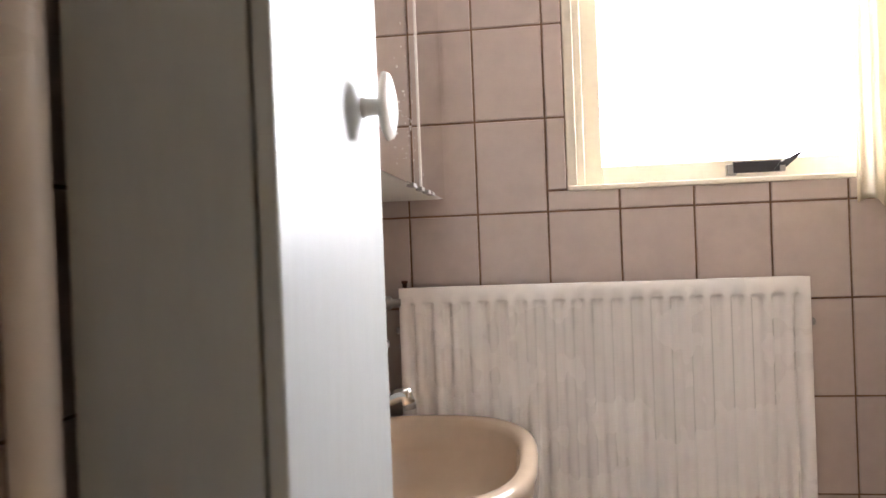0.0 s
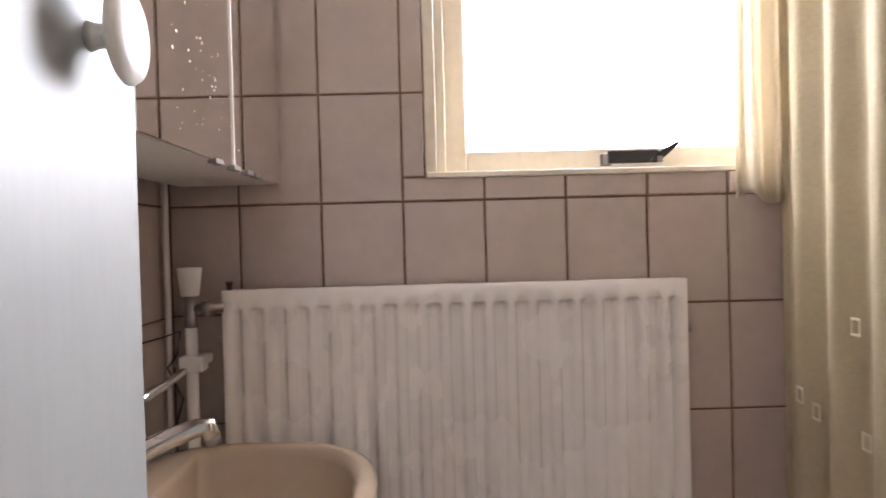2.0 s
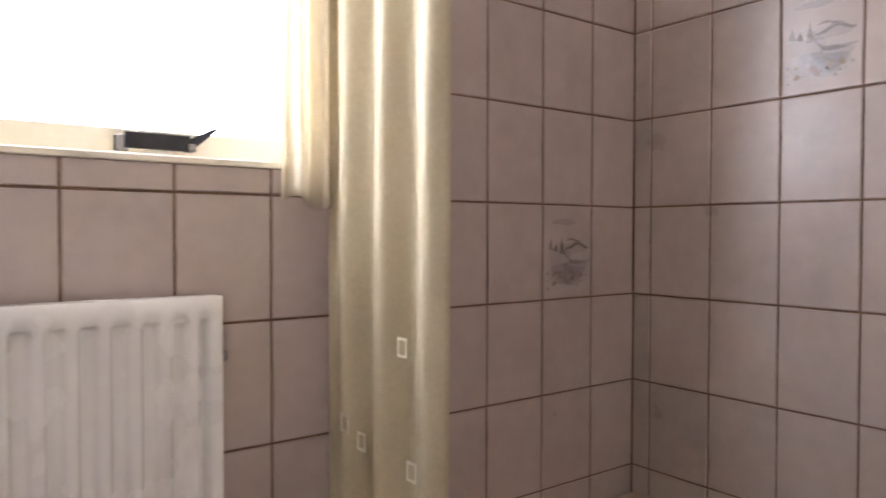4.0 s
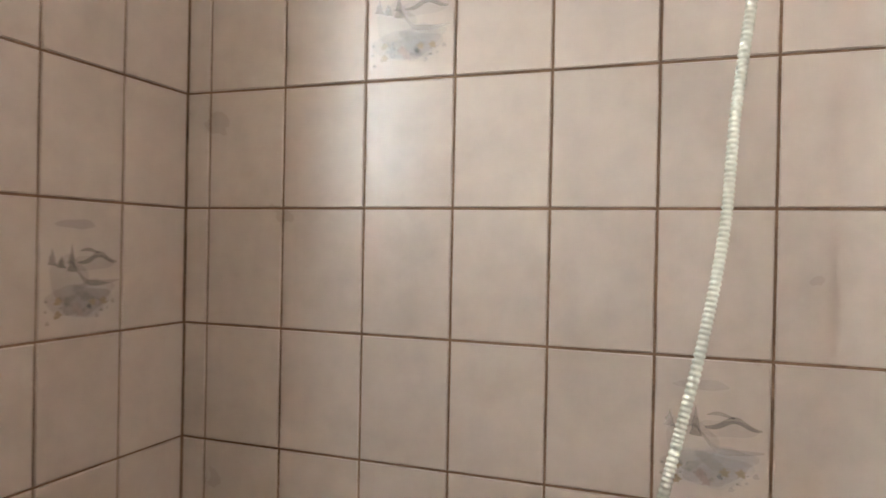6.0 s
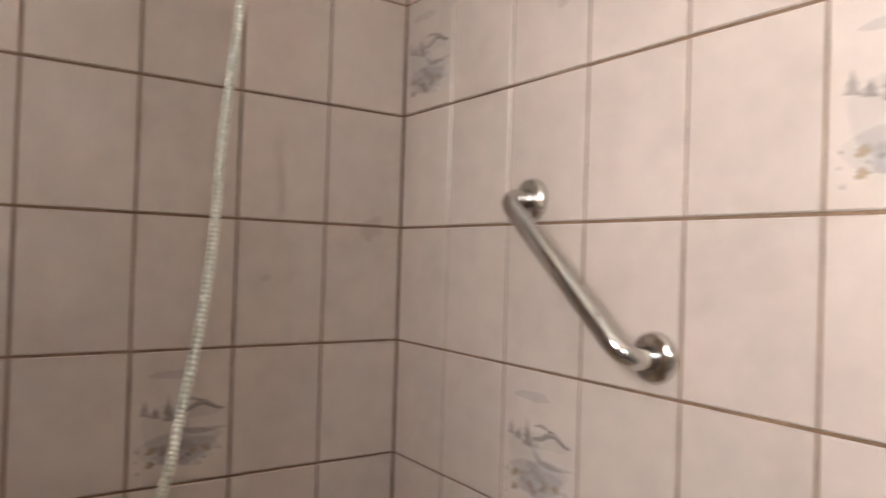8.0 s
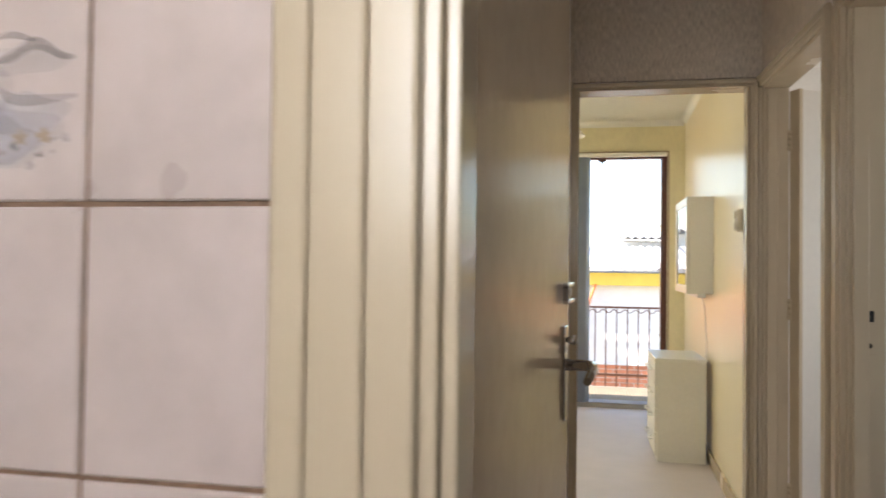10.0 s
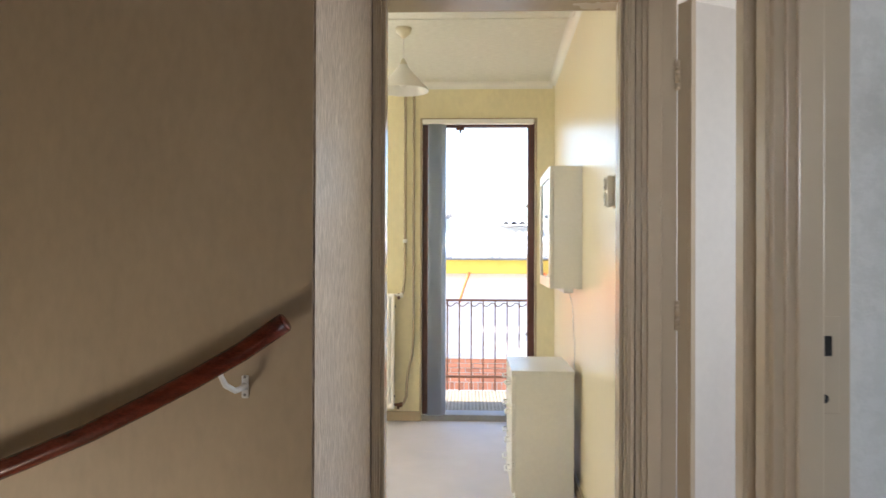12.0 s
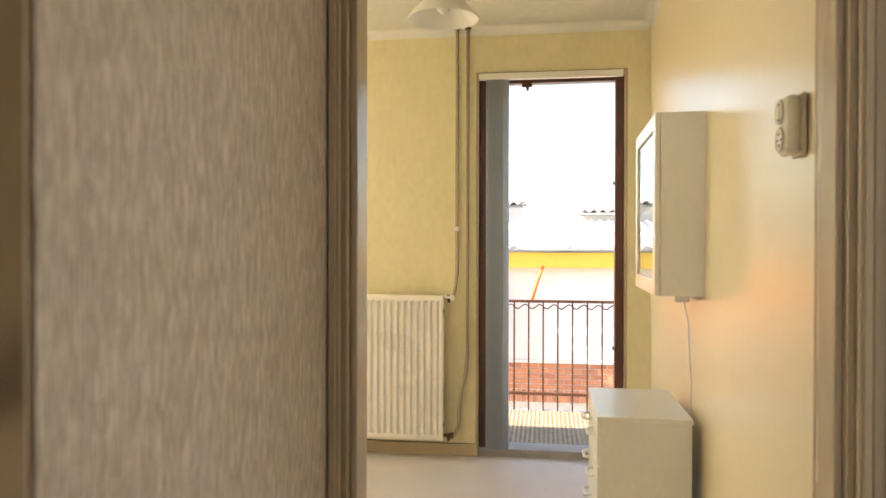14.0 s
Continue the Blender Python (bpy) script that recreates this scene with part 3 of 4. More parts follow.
# ---- radiators ----
def radiator(name, x0, x1, y, z0, z1, flutes, face, label, margin=0.02, depth=0.055):
    """A fluted steel panel whose front stands at y; face is -1 or 1 along y."""
    t = thing(name, label, "radiator", m=pose(x0, y, z0))
    w, h = x1 - x0, z1 - z0
    nx, per = flutes * 12, (w - 2 * margin) / flutes
    xs = [0.0, 0.004] + [margin + per * flutes * i / nx for i in range(nx + 1)] + [w - 0.004, w]
    zs = [0.0, 0.006, 0.030, 0.033, 0.036, 0.039, 0.052] + [0.052 + (h - 0.104) * k / 6 for k in range(1, 6)] + [h - 0.052, h - 0.039, h - 0.036, h - 0.033, h - 0.030, h - 0.006, h]
    bm = bmesh.new()
    g = []
    for z in zs:
        row = []
        d = min(z, h - z)
        fade = min(1, max(0, (d - 0.030) / 0.009))
        fade = fade * fade * (3 - 2 * fade)
        for x in xs:
            u = (x - margin) / per
            o = 0.0
            if 0 < u < flutes:
                c = 0.5 - 0.5 * math.cos(2 * math.pi * u)
                o = -0.017 * fade * max(0, min(1, 1.7 * (1 - c) - 0.3))
            e = 0.004 if (x in (0.0, w) or z in (0.0, h)) else 0.0
            row.append(bm.verts.new((x, face * (o - e), z)))
        g.append(row)
    for r, s in zip(g, g[1:]):
        for i in range(len(xs) - 1):
            bm.faces.new((r[i], r[i + 1], s[i + 1], s[i])).smooth = True
    part("front_panel", bm, RADIATOR, t)
    part("edge", boxes(((0, -face * 0.004, h - 0.006), (w, -face * depth, h - 0.001)), ((0, -face * 0.004, 0.001), (w, -face * depth, 0.006)),
                       ((0.0, -face * 0.004, 0.006), (0.004, -face * depth, h - 0.006)), ((w - 0.004, -face * 0.004, 0.006), (w, -face * depth, h - 0.006)), bevel=0.001), RADIATOR, t)
    part("back_panel", boxes(((0.004, -face * (depth - 0.006), 0.006), (w - 0.004, -face * (depth - 0.002), h - 0.006))), RADIATOR, t)
    for z in (0.09, h - 0.09):
        for x in (-0.004, w + 0.004):
            part("plug", lathe(bmesh.new(), [(0.004, -0.005), (0.008, -0.003), (0.008, 0.003), (0.004, 0.005)], Matrix.Translation((x, -face * 0.012, z)) @ Matrix.Rotation(radians(90), 4, "Y"), 10), STEEL, t, "small steel end plug")
    for x in (0.15, w - 0.15):
        part("bracket", boxes(((x, -face * depth, h * 0.5), (x + 0.03, -face * (depth + 0.025), h * 0.5 + 0.1))), RADIATOR, t)
    return t


rad = radiator("radiator", -0.335, 0.492, 1.412, 0.40, 1.098, 20, -1, "white enamelled fluted panel radiator under the bathroom window", margin=0.022, depth=0.045)
part("vent_key", lathe(bmesh.new(), [(0.005, 0), (0.005, 0.010), (0.007, 0.010), (0.007, 0.016)], Matrix.Translation((0.012, 0.012, 0.698)), 10), RUST, rad, "brass bleed plug")
valve = thing("radiator_valve", "white knob on a chrome radiator valve and painted pipe", "valve")
part("knob", lathe(bmesh.new(), [(0.014, 1.090), (0.016, 1.092), (0.021, 1.136), (0.020, 1.140), (0.0, 1.141)], Matrix.Translation((-0.389, 1.414, 0)), 14), WHITE, valve, "white plastic knob")
part("body", rod(bmesh.new(), [(-0.389, 1.414, 1.035), (-0.389, 1.414, 1.05), (-0.389, 1.414, 1.09)], [0.013, 0.012, 0.010], 14), STEEL, valve)
part("tail", rod(bmesh.new(), [(-0.389, 1.414, 1.068), (-0.37, 1.414, 1.068), (-0.368, 1.414, 1.068), (-0.352, 1.414, 1.068), (-0.351, 1.414, 1.068), (-0.33, 1.414, 1.068)], [0.008, 0.008, 0.014, 0.014, 0.008, 0.008], 12), STEEL, valve)
part("pipe", rod(bmesh.new(), [(-0.389, 1.414, 0.0), (-0.389, 1.414, 1.04)], 0.0105, 14), RADIATOR, valve, "white painted pipe")
clip = part("clip", boxes(((-0.408, 1.398, 0.958), (-0.366, 1.432, 0.985)), ((-0.404, 1.432, 0.964), (-0.372, YN, 0.98)), bevel=0.003), WHITE, valve, "white plastic pipe clip")
part("screw", rod(bmesh.new(), [(-0.420, 1.405, 0.972), (-0.40, 1.405, 0.972)], 0.005, 8), STEEL, clip)
thin = thing("thin_pipe", "thin cream painted pipe in the bathroom corner", "pipe")
part("pipe", rod(bmesh.new(), [(-0.435, 1.425, 0.0), (-0.435, 1.428, 0.7), (-0.433, 1.425, 1.1), (-0.436, 1.43, TOP)], 0.006, 10), RADIATOR, thin)
wire = thing("loose_wire", "thin black wire looped behind the tap", "wire")
part("strand", rod(bmesh.new(), [(-0.445, 1.33, 1.02), (-0.42, 1.37, 1.025), (-0.405, 1.405, 1.03), (-0.41, 1.40, 0.99), (-0.42, 1.38, 0.97), (-0.415, 1.40, 0.94), (-0.405, 1.41, 0.91), (-0.42, 1.41, 0.86)], 0.0016, 6), BLACK, wire)
riser = thing("riser_pipe", "wide painted pipe beside a tall cupboard", "pipe")
part("pipe", rod(bmesh.new(), [(-0.425, 0.432, 0.0), (-0.425, 0.432, TOP)], 0.019, 18), RADIATOR, riser)

# ---- washbasin and tap ----
basin = thing("washbasin", "peach glazed ceramic washbasin on the tiled wall", "washbasin", m=pose(-0.262, 1.125, 0.829))
bm = bmesh.new()


def basin_ring(fx, fy, z, back):
    vs = []
    for k in range(56):
        a = 2 * math.pi * k / 56
        c, s = math.cos(a), math.sin(a)
        p = 2.0 / 2.7
        x = math.copysign(abs(c) ** p, c) * fx
        y = math.copysign(abs(s) ** p, s) * fy
        vs.append(bm.verts.new((max(x, -back), y, z)))
    return vs


rings = [basin_ring(0.11, 0.13, -0.18, 0.183), basin_ring(0.175, 0.21, -0.12, 0.183), basin_ring(0.213, 0.258, -0.045, 0.183), basin_ring(0.213, 0.274, -0.012, 0.183),
         basin_ring(0.214, 0.275, -0.004, 0.183), basin_ring(0.211, 0.271, 0.003, 0.183), basin_ring(0.204, 0.262, 0.0065, 0.183), basin_ring(0.190, 0.246, 0.006, 0.10), basin_ring(0.183, 0.236, 0.001, 0.097), basin_ring(0.179, 0.230, -0.010, 0.095),
         basin_ring(0.172, 0.212, -0.050, 0.09), basin_ring(0.125, 0.19, -0.105, 0.08), basin_ring(0.07, 0.10, -0.130, 0.06), basin_ring(0.02, 0.02, -0.135, 0.02)]
for r, s in zip(rings, rings[1:]):
    for k in range(56):
        bm.faces.new((r[k], r[(k + 1) % 56], s[(k + 1) % 56], s[k])).smooth = True
bm.faces.new(rings[0][::-1])
bm.faces.new(rings[-1])
part("bowl", bm, BASIN, basin)
part("overflow", lathe(bmesh.new(), [(0.0095, 0), (0.0095, 0.004)], Matrix.Translation((-0.0845, -0.02, -0.045)) @ Matrix.Rotation(radians(75), 4, "Y"), 14), DARK, basin, "dark overflow hole")
part("waste", lathe(bmesh.new(), [(0.019, -0.134), (0.021, -0.131), (0.012, -0.1335)], None, 20), CHROME, basin, "chrome waste")
part("pedestal", lathe(bmesh.new(), [(0.10, -0.818), (0.085, -0.70), (0.075, -0.4), (0.095, -0.15)], Matrix.Translation((-0.06, 0, 0)), 24), BASIN, basin)
tap = thing("basin_tap", "chrome single-lever mixer tap on a peach basin", "tap", m=pose(-0.385, 1.105, 0.830))
part("body", lathe(bmesh.new(), [(0.027, 0.0), (0.024, 0.008), (0.021, 0.03), (0.021, 0.075), (0.023, 0.095), (0.02, 0.108), (0.008, 0.116)], None, 24), CHROME, tap)
part("spout", rod(bmesh.new(), [(0.0, 0, 0.055), (0.03, 0.0, 0.078), (0.07, 0.002, 0.094), (0.105, 0.004, 0.106), (0.118, 0.005, 0.108), (0.123, 0.005, 0.092)], [0.016, 0.0155, 0.0135, 0.0125, 0.0125, 0.0115], 16), CHROME, tap)
part("aerator", rod(bmesh.new(), [(0.1225, 0.005, 0.094), (0.1245, 0.005, 0.082)], 0.0105, 14), STEEL, tap)
part("lever", rod(bmesh.new(), [(0.0, 0.0, 0.105), (0.008, 0.012, 0.130), (0.018, 0.045, 0.140), (0.032, 0.09, 0.149), (0.042, 0.135, 0.158), (0.043, 0.14, 0.159)], [0.017, 0.014, 0.0085, 0.0065, 0.0055, 0.003], 12), CHROME, tap)
bm = bmesh.new()
rod(bm, [(0.02 + 0.010 * i, -0.004 + 0.012 * math.sin(i * 0.9), 0.012 - 0.0005 * i) for i in range(7)], [0.0022 + 0.0008 * (i % 2) for i in range(7)], 6)
part("plug_chain", bm, STEEL, tap)

# ---- tall cupboard and mirror cabinet ----
cup = thing("tall_cupboard", "tall pale grey-white lacquered bathroom cupboard with a round knob", "cupboard")
part("body", boxes(((-0.405, 0.452, 0.05), (-0.249, 0.810, 2.06)), ((-0.395, 0.46, 0.0), (-0.265, 0.802, 0.05)), bevel=0.002), CUPBOARD, cup)
cd = part("door", boxes(((-0.2455, 0.450, 0.06), (-0.229, 0.812, 2.055)), bevel=0.002), CUPBOARD, cup)
part("knob", lathe(bmesh.new(), [(0.012, 0.0), (0.010, 0.006), (0.0095, 0.019), (0.013, 0.0225), (0.031, 0.024), (0.0395, 0.028), (0.037, 0.033), (0.022, 0.037), (0.0, 0.0385)], Matrix.Translation((-0.229, 0.728, 1.347)) @ Matrix.Rotation(radians(90), 4, "Y"), 32), WHITE, cd, "white round mushroom knob")
part("wall_fixing", boxes(((XW, 0.55, 1.9), (-0.405, 0.66, 1.94))), CUPBOARD, cup)

mc = thing("mirror_cabinet", "two-door mirrored cabinet with a speckled grey mirror above the basin", "mirror cabinet", m=pose(-0.231, 1.474, 1.287, 0, 0, 0.2))
part("body", boxes(((-0.19, -0.65, 0.0), (-0.012, -0.002, 0.62)), bevel=0.0015), WHITEWOOD, mc)
for y0, y1 in ((-0.65, -0.324), (-0.320, -0.002)):
    d = part("mirror_door", boxes(((-0.008, y0, 0.001), (-0.0045, y1, 0.619))), MIRROR, mc, "mirrored cabinet door")
    part("door_board", boxes(((-0.012, y0, 0.001), (-0.008, y1, 0.619))), WHITEWOOD, d)
for y in (-0.324,):
    part("edge_strip", boxes(((-0.0045, y, 0.001), (-0.0025, y + 0.004, 0.619))), WHITE, mc)
for y in (-0.41, -0.325, -0.25, -0.20):
    part("mirror_clip", boxes(((-0.014, y, -0.004), (-0.002, y + 0.032, 0.003)), bevel=0.001), STEEL, mc, "small metal mirror clip")
random.seed(11)
bm = bmesh.new()
for i in range(48):
    y, z, s = random.gauss(-0.46, 0.05), abs(random.gauss(0.0, 0.12)) + 0.02, random.uniform(0.0004, 0.0014)
    box(bm, (-0.0044, y - s, z - s), (-0.0040, y + s, z + s * random.uniform(0.6, 1.6)))
tagged(part("water_marks", bm, WHITE, mc, "dried white splash marks"), kind="stuff")

# ---- bath tub, hose, grab bar ----
tub = thing("bathtub", "peach bathtub against the tiled walls", "bathtub")
TX, TZ = 0.775, 0.585
bm = bmesh.new()
loops = []
for ix, iy, z in ((0.0, 0.0, 0.0), (0.0, 0.0, TZ - 0.006), (0.006, 0.006, TZ), (0.055, 0.055, TZ), (0.07, 0.07, TZ - 0.012), (0.12, 0.14, 0.2), (0.2, 0.25, 0.16)):
    loops.append([bm.verts.new(p) for p in ((TX + ix, YS + iy, z), (XE - ix, YS + iy, z), (XE - ix, YN - STEP - 0.008 - iy, z), (TX + ix, YN - STEP - 0.008 - iy, z))])
for r, s in zip(loops, loops[1:]):
    for k in range(4):
        bm.faces.new((r[k], r[(k + 1) % 4], s[(k + 1) % 4], s[k]))
bm.faces.new(loops[-1])
part("shell", bm, BASIN, tub)
hose = thing("shower_hose", "ribbed chrome shower hose hanging on the tiled wall", "shower hose")
ctrl = [(1.455, 0.515, 1.92), (1.43, 0.520, 1.80), (1.407, 0.536, 1.64), (1.40, 0.553, 1.486), (1.394, 0.568, 1.354), (1.388, 0.577, 1.221), (1.370, 0.598, 1.09), (1.353, 0.626, 0.962), (1.346, 0.640, 0.90), (1.38, 0.665, 0.79), (1.455, 0.68, 0.72)]
pts, rad_list = [], []
for a, (p0, p1) in enumerate(zip(ctrl, ctrl[1:])):
    pm, pn = ctrl[max(a - 1, 0)], ctrl[min(a + 2, len(ctrl) - 1)]
    n_sub = 4 * max(4, round((Vector(p1) - Vector(p0)).length / 0.0068))
    for k in range(n_sub):
        u = k / n_sub
        pts.append(tuple(0.5 * (2 * p0[i] + (p1[i] - pm[i]) * u + (2 * pm[i] - 5 * p0[i] + 4 * p1[i] - pn[i]) * u * u + (3 * p0[i] - pm[i] - 3 * p1[i] + pn[i]) * u ** 3) for i in range(3)))
        rad_list.append((0.0070, 0.0073, 0.0070, 0.0052)[k % 4])
part("ribbed_tube", rod(bmesh.new(), pts, rad_list, 14), HOSE, hose)
for z, y in ((1.92, 0.515), (0.72, 0.68)):
    part("fitting", rod(bmesh.new(), [(1.452, y, z), (XE, y, z)], [0.011, 0.016], 14), CHROME, hose)
grab = thing("grab_bar", "polished chrome grab bar fixed aslant on the tiles", "grab bar")
ga, gb = Vector((1.131, YS, 1.283)), Vector((0.914, YS, 1.092))
o = Vector((0, 0.052, 0))
dirn = (gb - ga).normalized()
bar = []
for c, s in ((ga, 1), (gb, -1)):
    seg = [c, c + o * 0.55] + [c + o * (0.55 + 0.45 * math.sin(w)) + dirn * s * 0.03 * (1 - math.cos(w)) for w in (0.3, 0.6, 0.9, 1.2, 1.57)]
    bar += seg if s == 1 else seg[::-1]
part("bar", rod(bmesh.new(), bar, 0.0130, 18), CHROME, grab)
for c in (ga, gb):
    part("flange", lathe(bmesh.new(), [(0.030, 0), (0.030, 0.006), (0.026, 0.011), (0.014, 0.013)], Matrix.Translation(c) @ Matrix.Rotation(radians(-90), 4, "X"), 28), CHROME, grab, "round chrome flange")

# ---- landing fittings ----
rail = thing("handrail", "round varnished red-brown wooden handrail on the stairwell wall", "handrail")
bm = bmesh.new()
rp = [(0.352, -1.937, 1.095), (0.40, -1.938, 1.062), (0.445, -1.938, 1.031), (0.55, -1.938, 0.970), (0.65, -1.938, 0.917), (0.78, -1.938, 0.852), (0.926, -1.938, 0.789), (1.15, -1.938, 0.70), (1.45, -1.938, 0.585)]
rp = [(x + 0.004, y, z - 0.024) for x, y, z in rp]
rod(bm, rp, [0.0215] * 9, 20)
part("wooden_rail", bm, WOODRAIL, rail)
part("end_cap", lathe(bmesh.new(), [(0.021, -0.001), (0.0195, 0.003), (0.004, 0.004)], Matrix.Translation(rp[0]) @ (Vector(rp[0]) - Vector(rp[1])).to_track_quat("Z", "Y").to_matrix().to_4x4(), 20), WOODRAIL, rail)
for x, z in ((0.492, 0.972), (1.20, 0.650)):
    br = part("bracket", rod(bmesh.new(), [(x, -1.940, z), (x + 0.004, -1.940, z - 0.018), (x - 0.004, -1.948, z - 0.04), (x - 0.02, -1.965, z - 0.055), (x - 0.03, -1.985, z - 0.052), (x - 0.03, -2.0, z - 0.05)], [0.008, 0.006, 0.0065, 0.0065, 0.007, 0.009], 12), WHITE, rail, "cream cast rail bracket")
    part("bracket_plate", boxes(((x - 0.039, -2.002, z - 0.078), (x - 0.023, -1.996, z - 0.026)), bevel=0.0028), WHITE, br)
    for dz in (-0.07, -0.03):
        part("screw", lathe(bmesh.new(), [(0.0035, 0), (0.003, 0.002)], Matrix.Translation((x - 0.031, -1.9965, z + dz)) @ Matrix.Rotation(radians(-90), 4, "X"), 8), STEEL, br)


def double_socket(name, label, m, socket_low=True):
    """A surface-mounted double unit, front along +x of m."""
    t = thing(name, label, "socket", m=m)
    bm = bmesh.new()
    box(bm, (0.0, -0.036, -0.058), (0.012, 0.036, 0.058), 0.008)
    box(bm, (0.010, -0.033, -0.055), (0.038, 0.033, 0.055), 0.012)
    part("case", bm, IVORY, t)
    turn = Matrix.Rotation(radians(90), 4, "Y")
    for z in (0.026, -0.026):
        disc = part("socket_face", lathe(bmesh.new(), [(0.024, 0.0), (0.024, 0.004), (0.020, 0.004), (0.019, 0.002), (0.0005, 0.002)], Matrix.Translation((0.0385, 0, z)) @ turn, 26, False), IVORY, t)
        for dy, dz in ((0.010, 0), (-0.010, 0), (0, 0.010), (0, -0.010)) if z < 0 else ((0.0, 0.014), (0.0, -0.014)):
            part("pin_hole", lathe(bmesh.new(), [(0.0026, 0), (0.0026, 0.0012)], Matrix.Translation((0.0402, dy, z + dz)) @ turn, 10), DARK, disc)
        if z > 0:
            part("rocker", boxes(((0.0400, -0.004, z - 0.011), (0.0435, 0.004, z + 0.011)), bevel=0.001), IVORY, disc)
    return t


double_socket("wall_socket", "ivory surface-mounted switch and socket on pale wallpaper", pose(-0.817, -1.645, 1.474, 0, 0, 90))
double_socket("bedroom_socket", "ivory surface-mounted switch and socket on a yellow wall", pose(-0.5515, -2.915, 1.437, 0, 0, -2))
plug = thing("hanging_plug", "ivory mains plug hanging by its cord beside a door frame", "plug")
part("body", boxes(((-0.556, -0.926, 1.372), (-0.524, -0.884, 1.418)), bevel=0.006), IVORY, plug)
for y in (-0.915, -0.895):
    part("pin", rod(bmesh.new(), [(-0.54, y, 1.375), (-0.54, y, 1.350)], 0.0024, 8), STEEL, plug)
part("cord", rod(bmesh.new(), [(-0.54, -0.905, 1.415), (-0.542, -0.907, 1.50), (-0.540, -0.904, 1.7), (-0.548, -0.90, 2.0), (-0.563, -0.90, 2.10)], 0.0034, 8), IVORY, plug)

# ---- bedroom things ----
lamp = thing("pendant_lamp", "white conical opal pendant lamp on a cord", "pendant lamp", m=pose(0.325, -4.3, 0))
sh = part("shade", lathe(bmesh.new(), [(0.140, 2.106), (0.142, 2.110), (0.03, 2.234), (0.022, 2.250), (0.020, 2.250), (0.028, 2.231), (0.137, 2.109), (0.140, 2.106)], None, 40, False), WHITE, lamp, "white conical shade")
part("holder", lathe(bmesh.new(), [(0.02, 2.235), (0.022, 2.25), (0.012, 2.275), (0.005, 2.285)], None, 18), IVORY, lamp)
part("bulb", lathe(bmesh.new(), [(0.012, 2.235), (0.014, 2.20), (0.028, 2.165), (0.026, 2.145), (0.012, 2.13), (0.0, 2.127)], None, 18), WHITE, lamp)
part("cord", rod(bmesh.new(), [(0, 0, 2.28), (0, 0, 2.42)], 0.0032, 8), WHITE, lamp)
part("ceiling_rose", lathe(bmesh.new(), [(0.008, 2.395), (0.04, 2.425), (0.045, BT), (0.0, BT)], None, 24), IVORY, lamp)

brad = radiator("bedroom_radiator", 0.493, 1.30, -5.455, 0.105, 0.925, 20, 1, "white fluted panel radiator on the yellow wall", margin=0.02, depth=0.055)
pp = thing("heating_pipes", "two cream painted heating pipes running up to the ceiling", "pipe")
part("supply_pipe", rod(bmesh.new(), [(0.424, -5.535, BT - 0.01), (0.424, -5.535, 1.05), (0.432, -5.52, 0.96), (0.44, -5.50, 0.92)], 0.010, 12), CREAM, pp)
part("return_pipe", rod(bmesh.new(), [(0.362, -5.535, BT - 0.01), (0.362, -5.535, 0.60), (0.372, -5.535, 0.48), (0.395, -5.53, 0.38), (0.408, -5.53, 0.28), (0.412, -5.53, 0.18), (0.43, -5.51, 0.135), (0.455, -5.49, 0.13)], 0.010, 12), CREAM, pp)
part("pipe_clip", boxes(((0.408, -5.56, 1.29), (0.44, -5.522, 1.315)), bevel=0.003), WHITE, pp)
for x in (0.362, 0.424):
    part("collar", lathe(bmesh.new(), [(0.018, BT - 0.012), (0.018, BT - 0.002)], Matrix.Translation((x, -5.535, 0)), 16), RUST, pp)
for z, mat in ((0.915, WHITE), (0.13, RUST)):
    part("valve", rod(bmesh.new(), [(0.435, -5.49, z), (0.455, -5.49, z), (0.456, -5.49, z), (0.475, -5.49, z), (0.495, -5.49, z)], [0.018, 0.018, 0.011, 0.011, 0.009], 12), mat, pp)
    part("valve_stem", rod(bmesh.new(), [(0.465, -5.49, z - 0.03), (0.465, -5.49, z + 0.012)], 0.009, 10), RUST, pp)

chest = thing("chest_of_drawers", "low white melamine chest of drawers with hoop handles", "chest of drawers")
part("carcass", boxes(((-0.556, -4.41, 0.0), (-0.268, -3.925, 0.622)), bevel=0.002), WHITEWOOD, chest)
part("top", boxes(((-0.560, -4.415, 0.622), (-0.250, -3.921, 0.641)), bevel=0.003), WHITEWOOD, chest)
for i in range(4):
    z0 = 0.04 + 0.145 * i
    dr = part("drawer_front", boxes(((-0.2675, -4.405, z0), (-0.251, -3.931, z0 + 0.140)), bevel=0.002), WHITEWOOD, chest)
    for yy in (-4.28, -4.06):
        part("handle", rod(bmesh.new(), [(-0.251, yy - 0.045, z0 + 0.085), (-0.235, yy - 0.045, z0 + 0.084), (-0.225, yy - 0.035, z0 + 0.082), (-0.225, yy + 0.035, z0 + 0.082), (-0.235, yy + 0.045, z0 + 0.084), (-0.251, yy + 0.045, z0 + 0.085)], 0.005, 8), WHITE, dr, "white hoop handle")
cab = thing("wall_cabinet", "white wall cabinet with a glazed door and a tube lamp beneath", "wall cabinet", m=pose(-0.5895, -3.90, 1.047, 0, 0, -1.2))
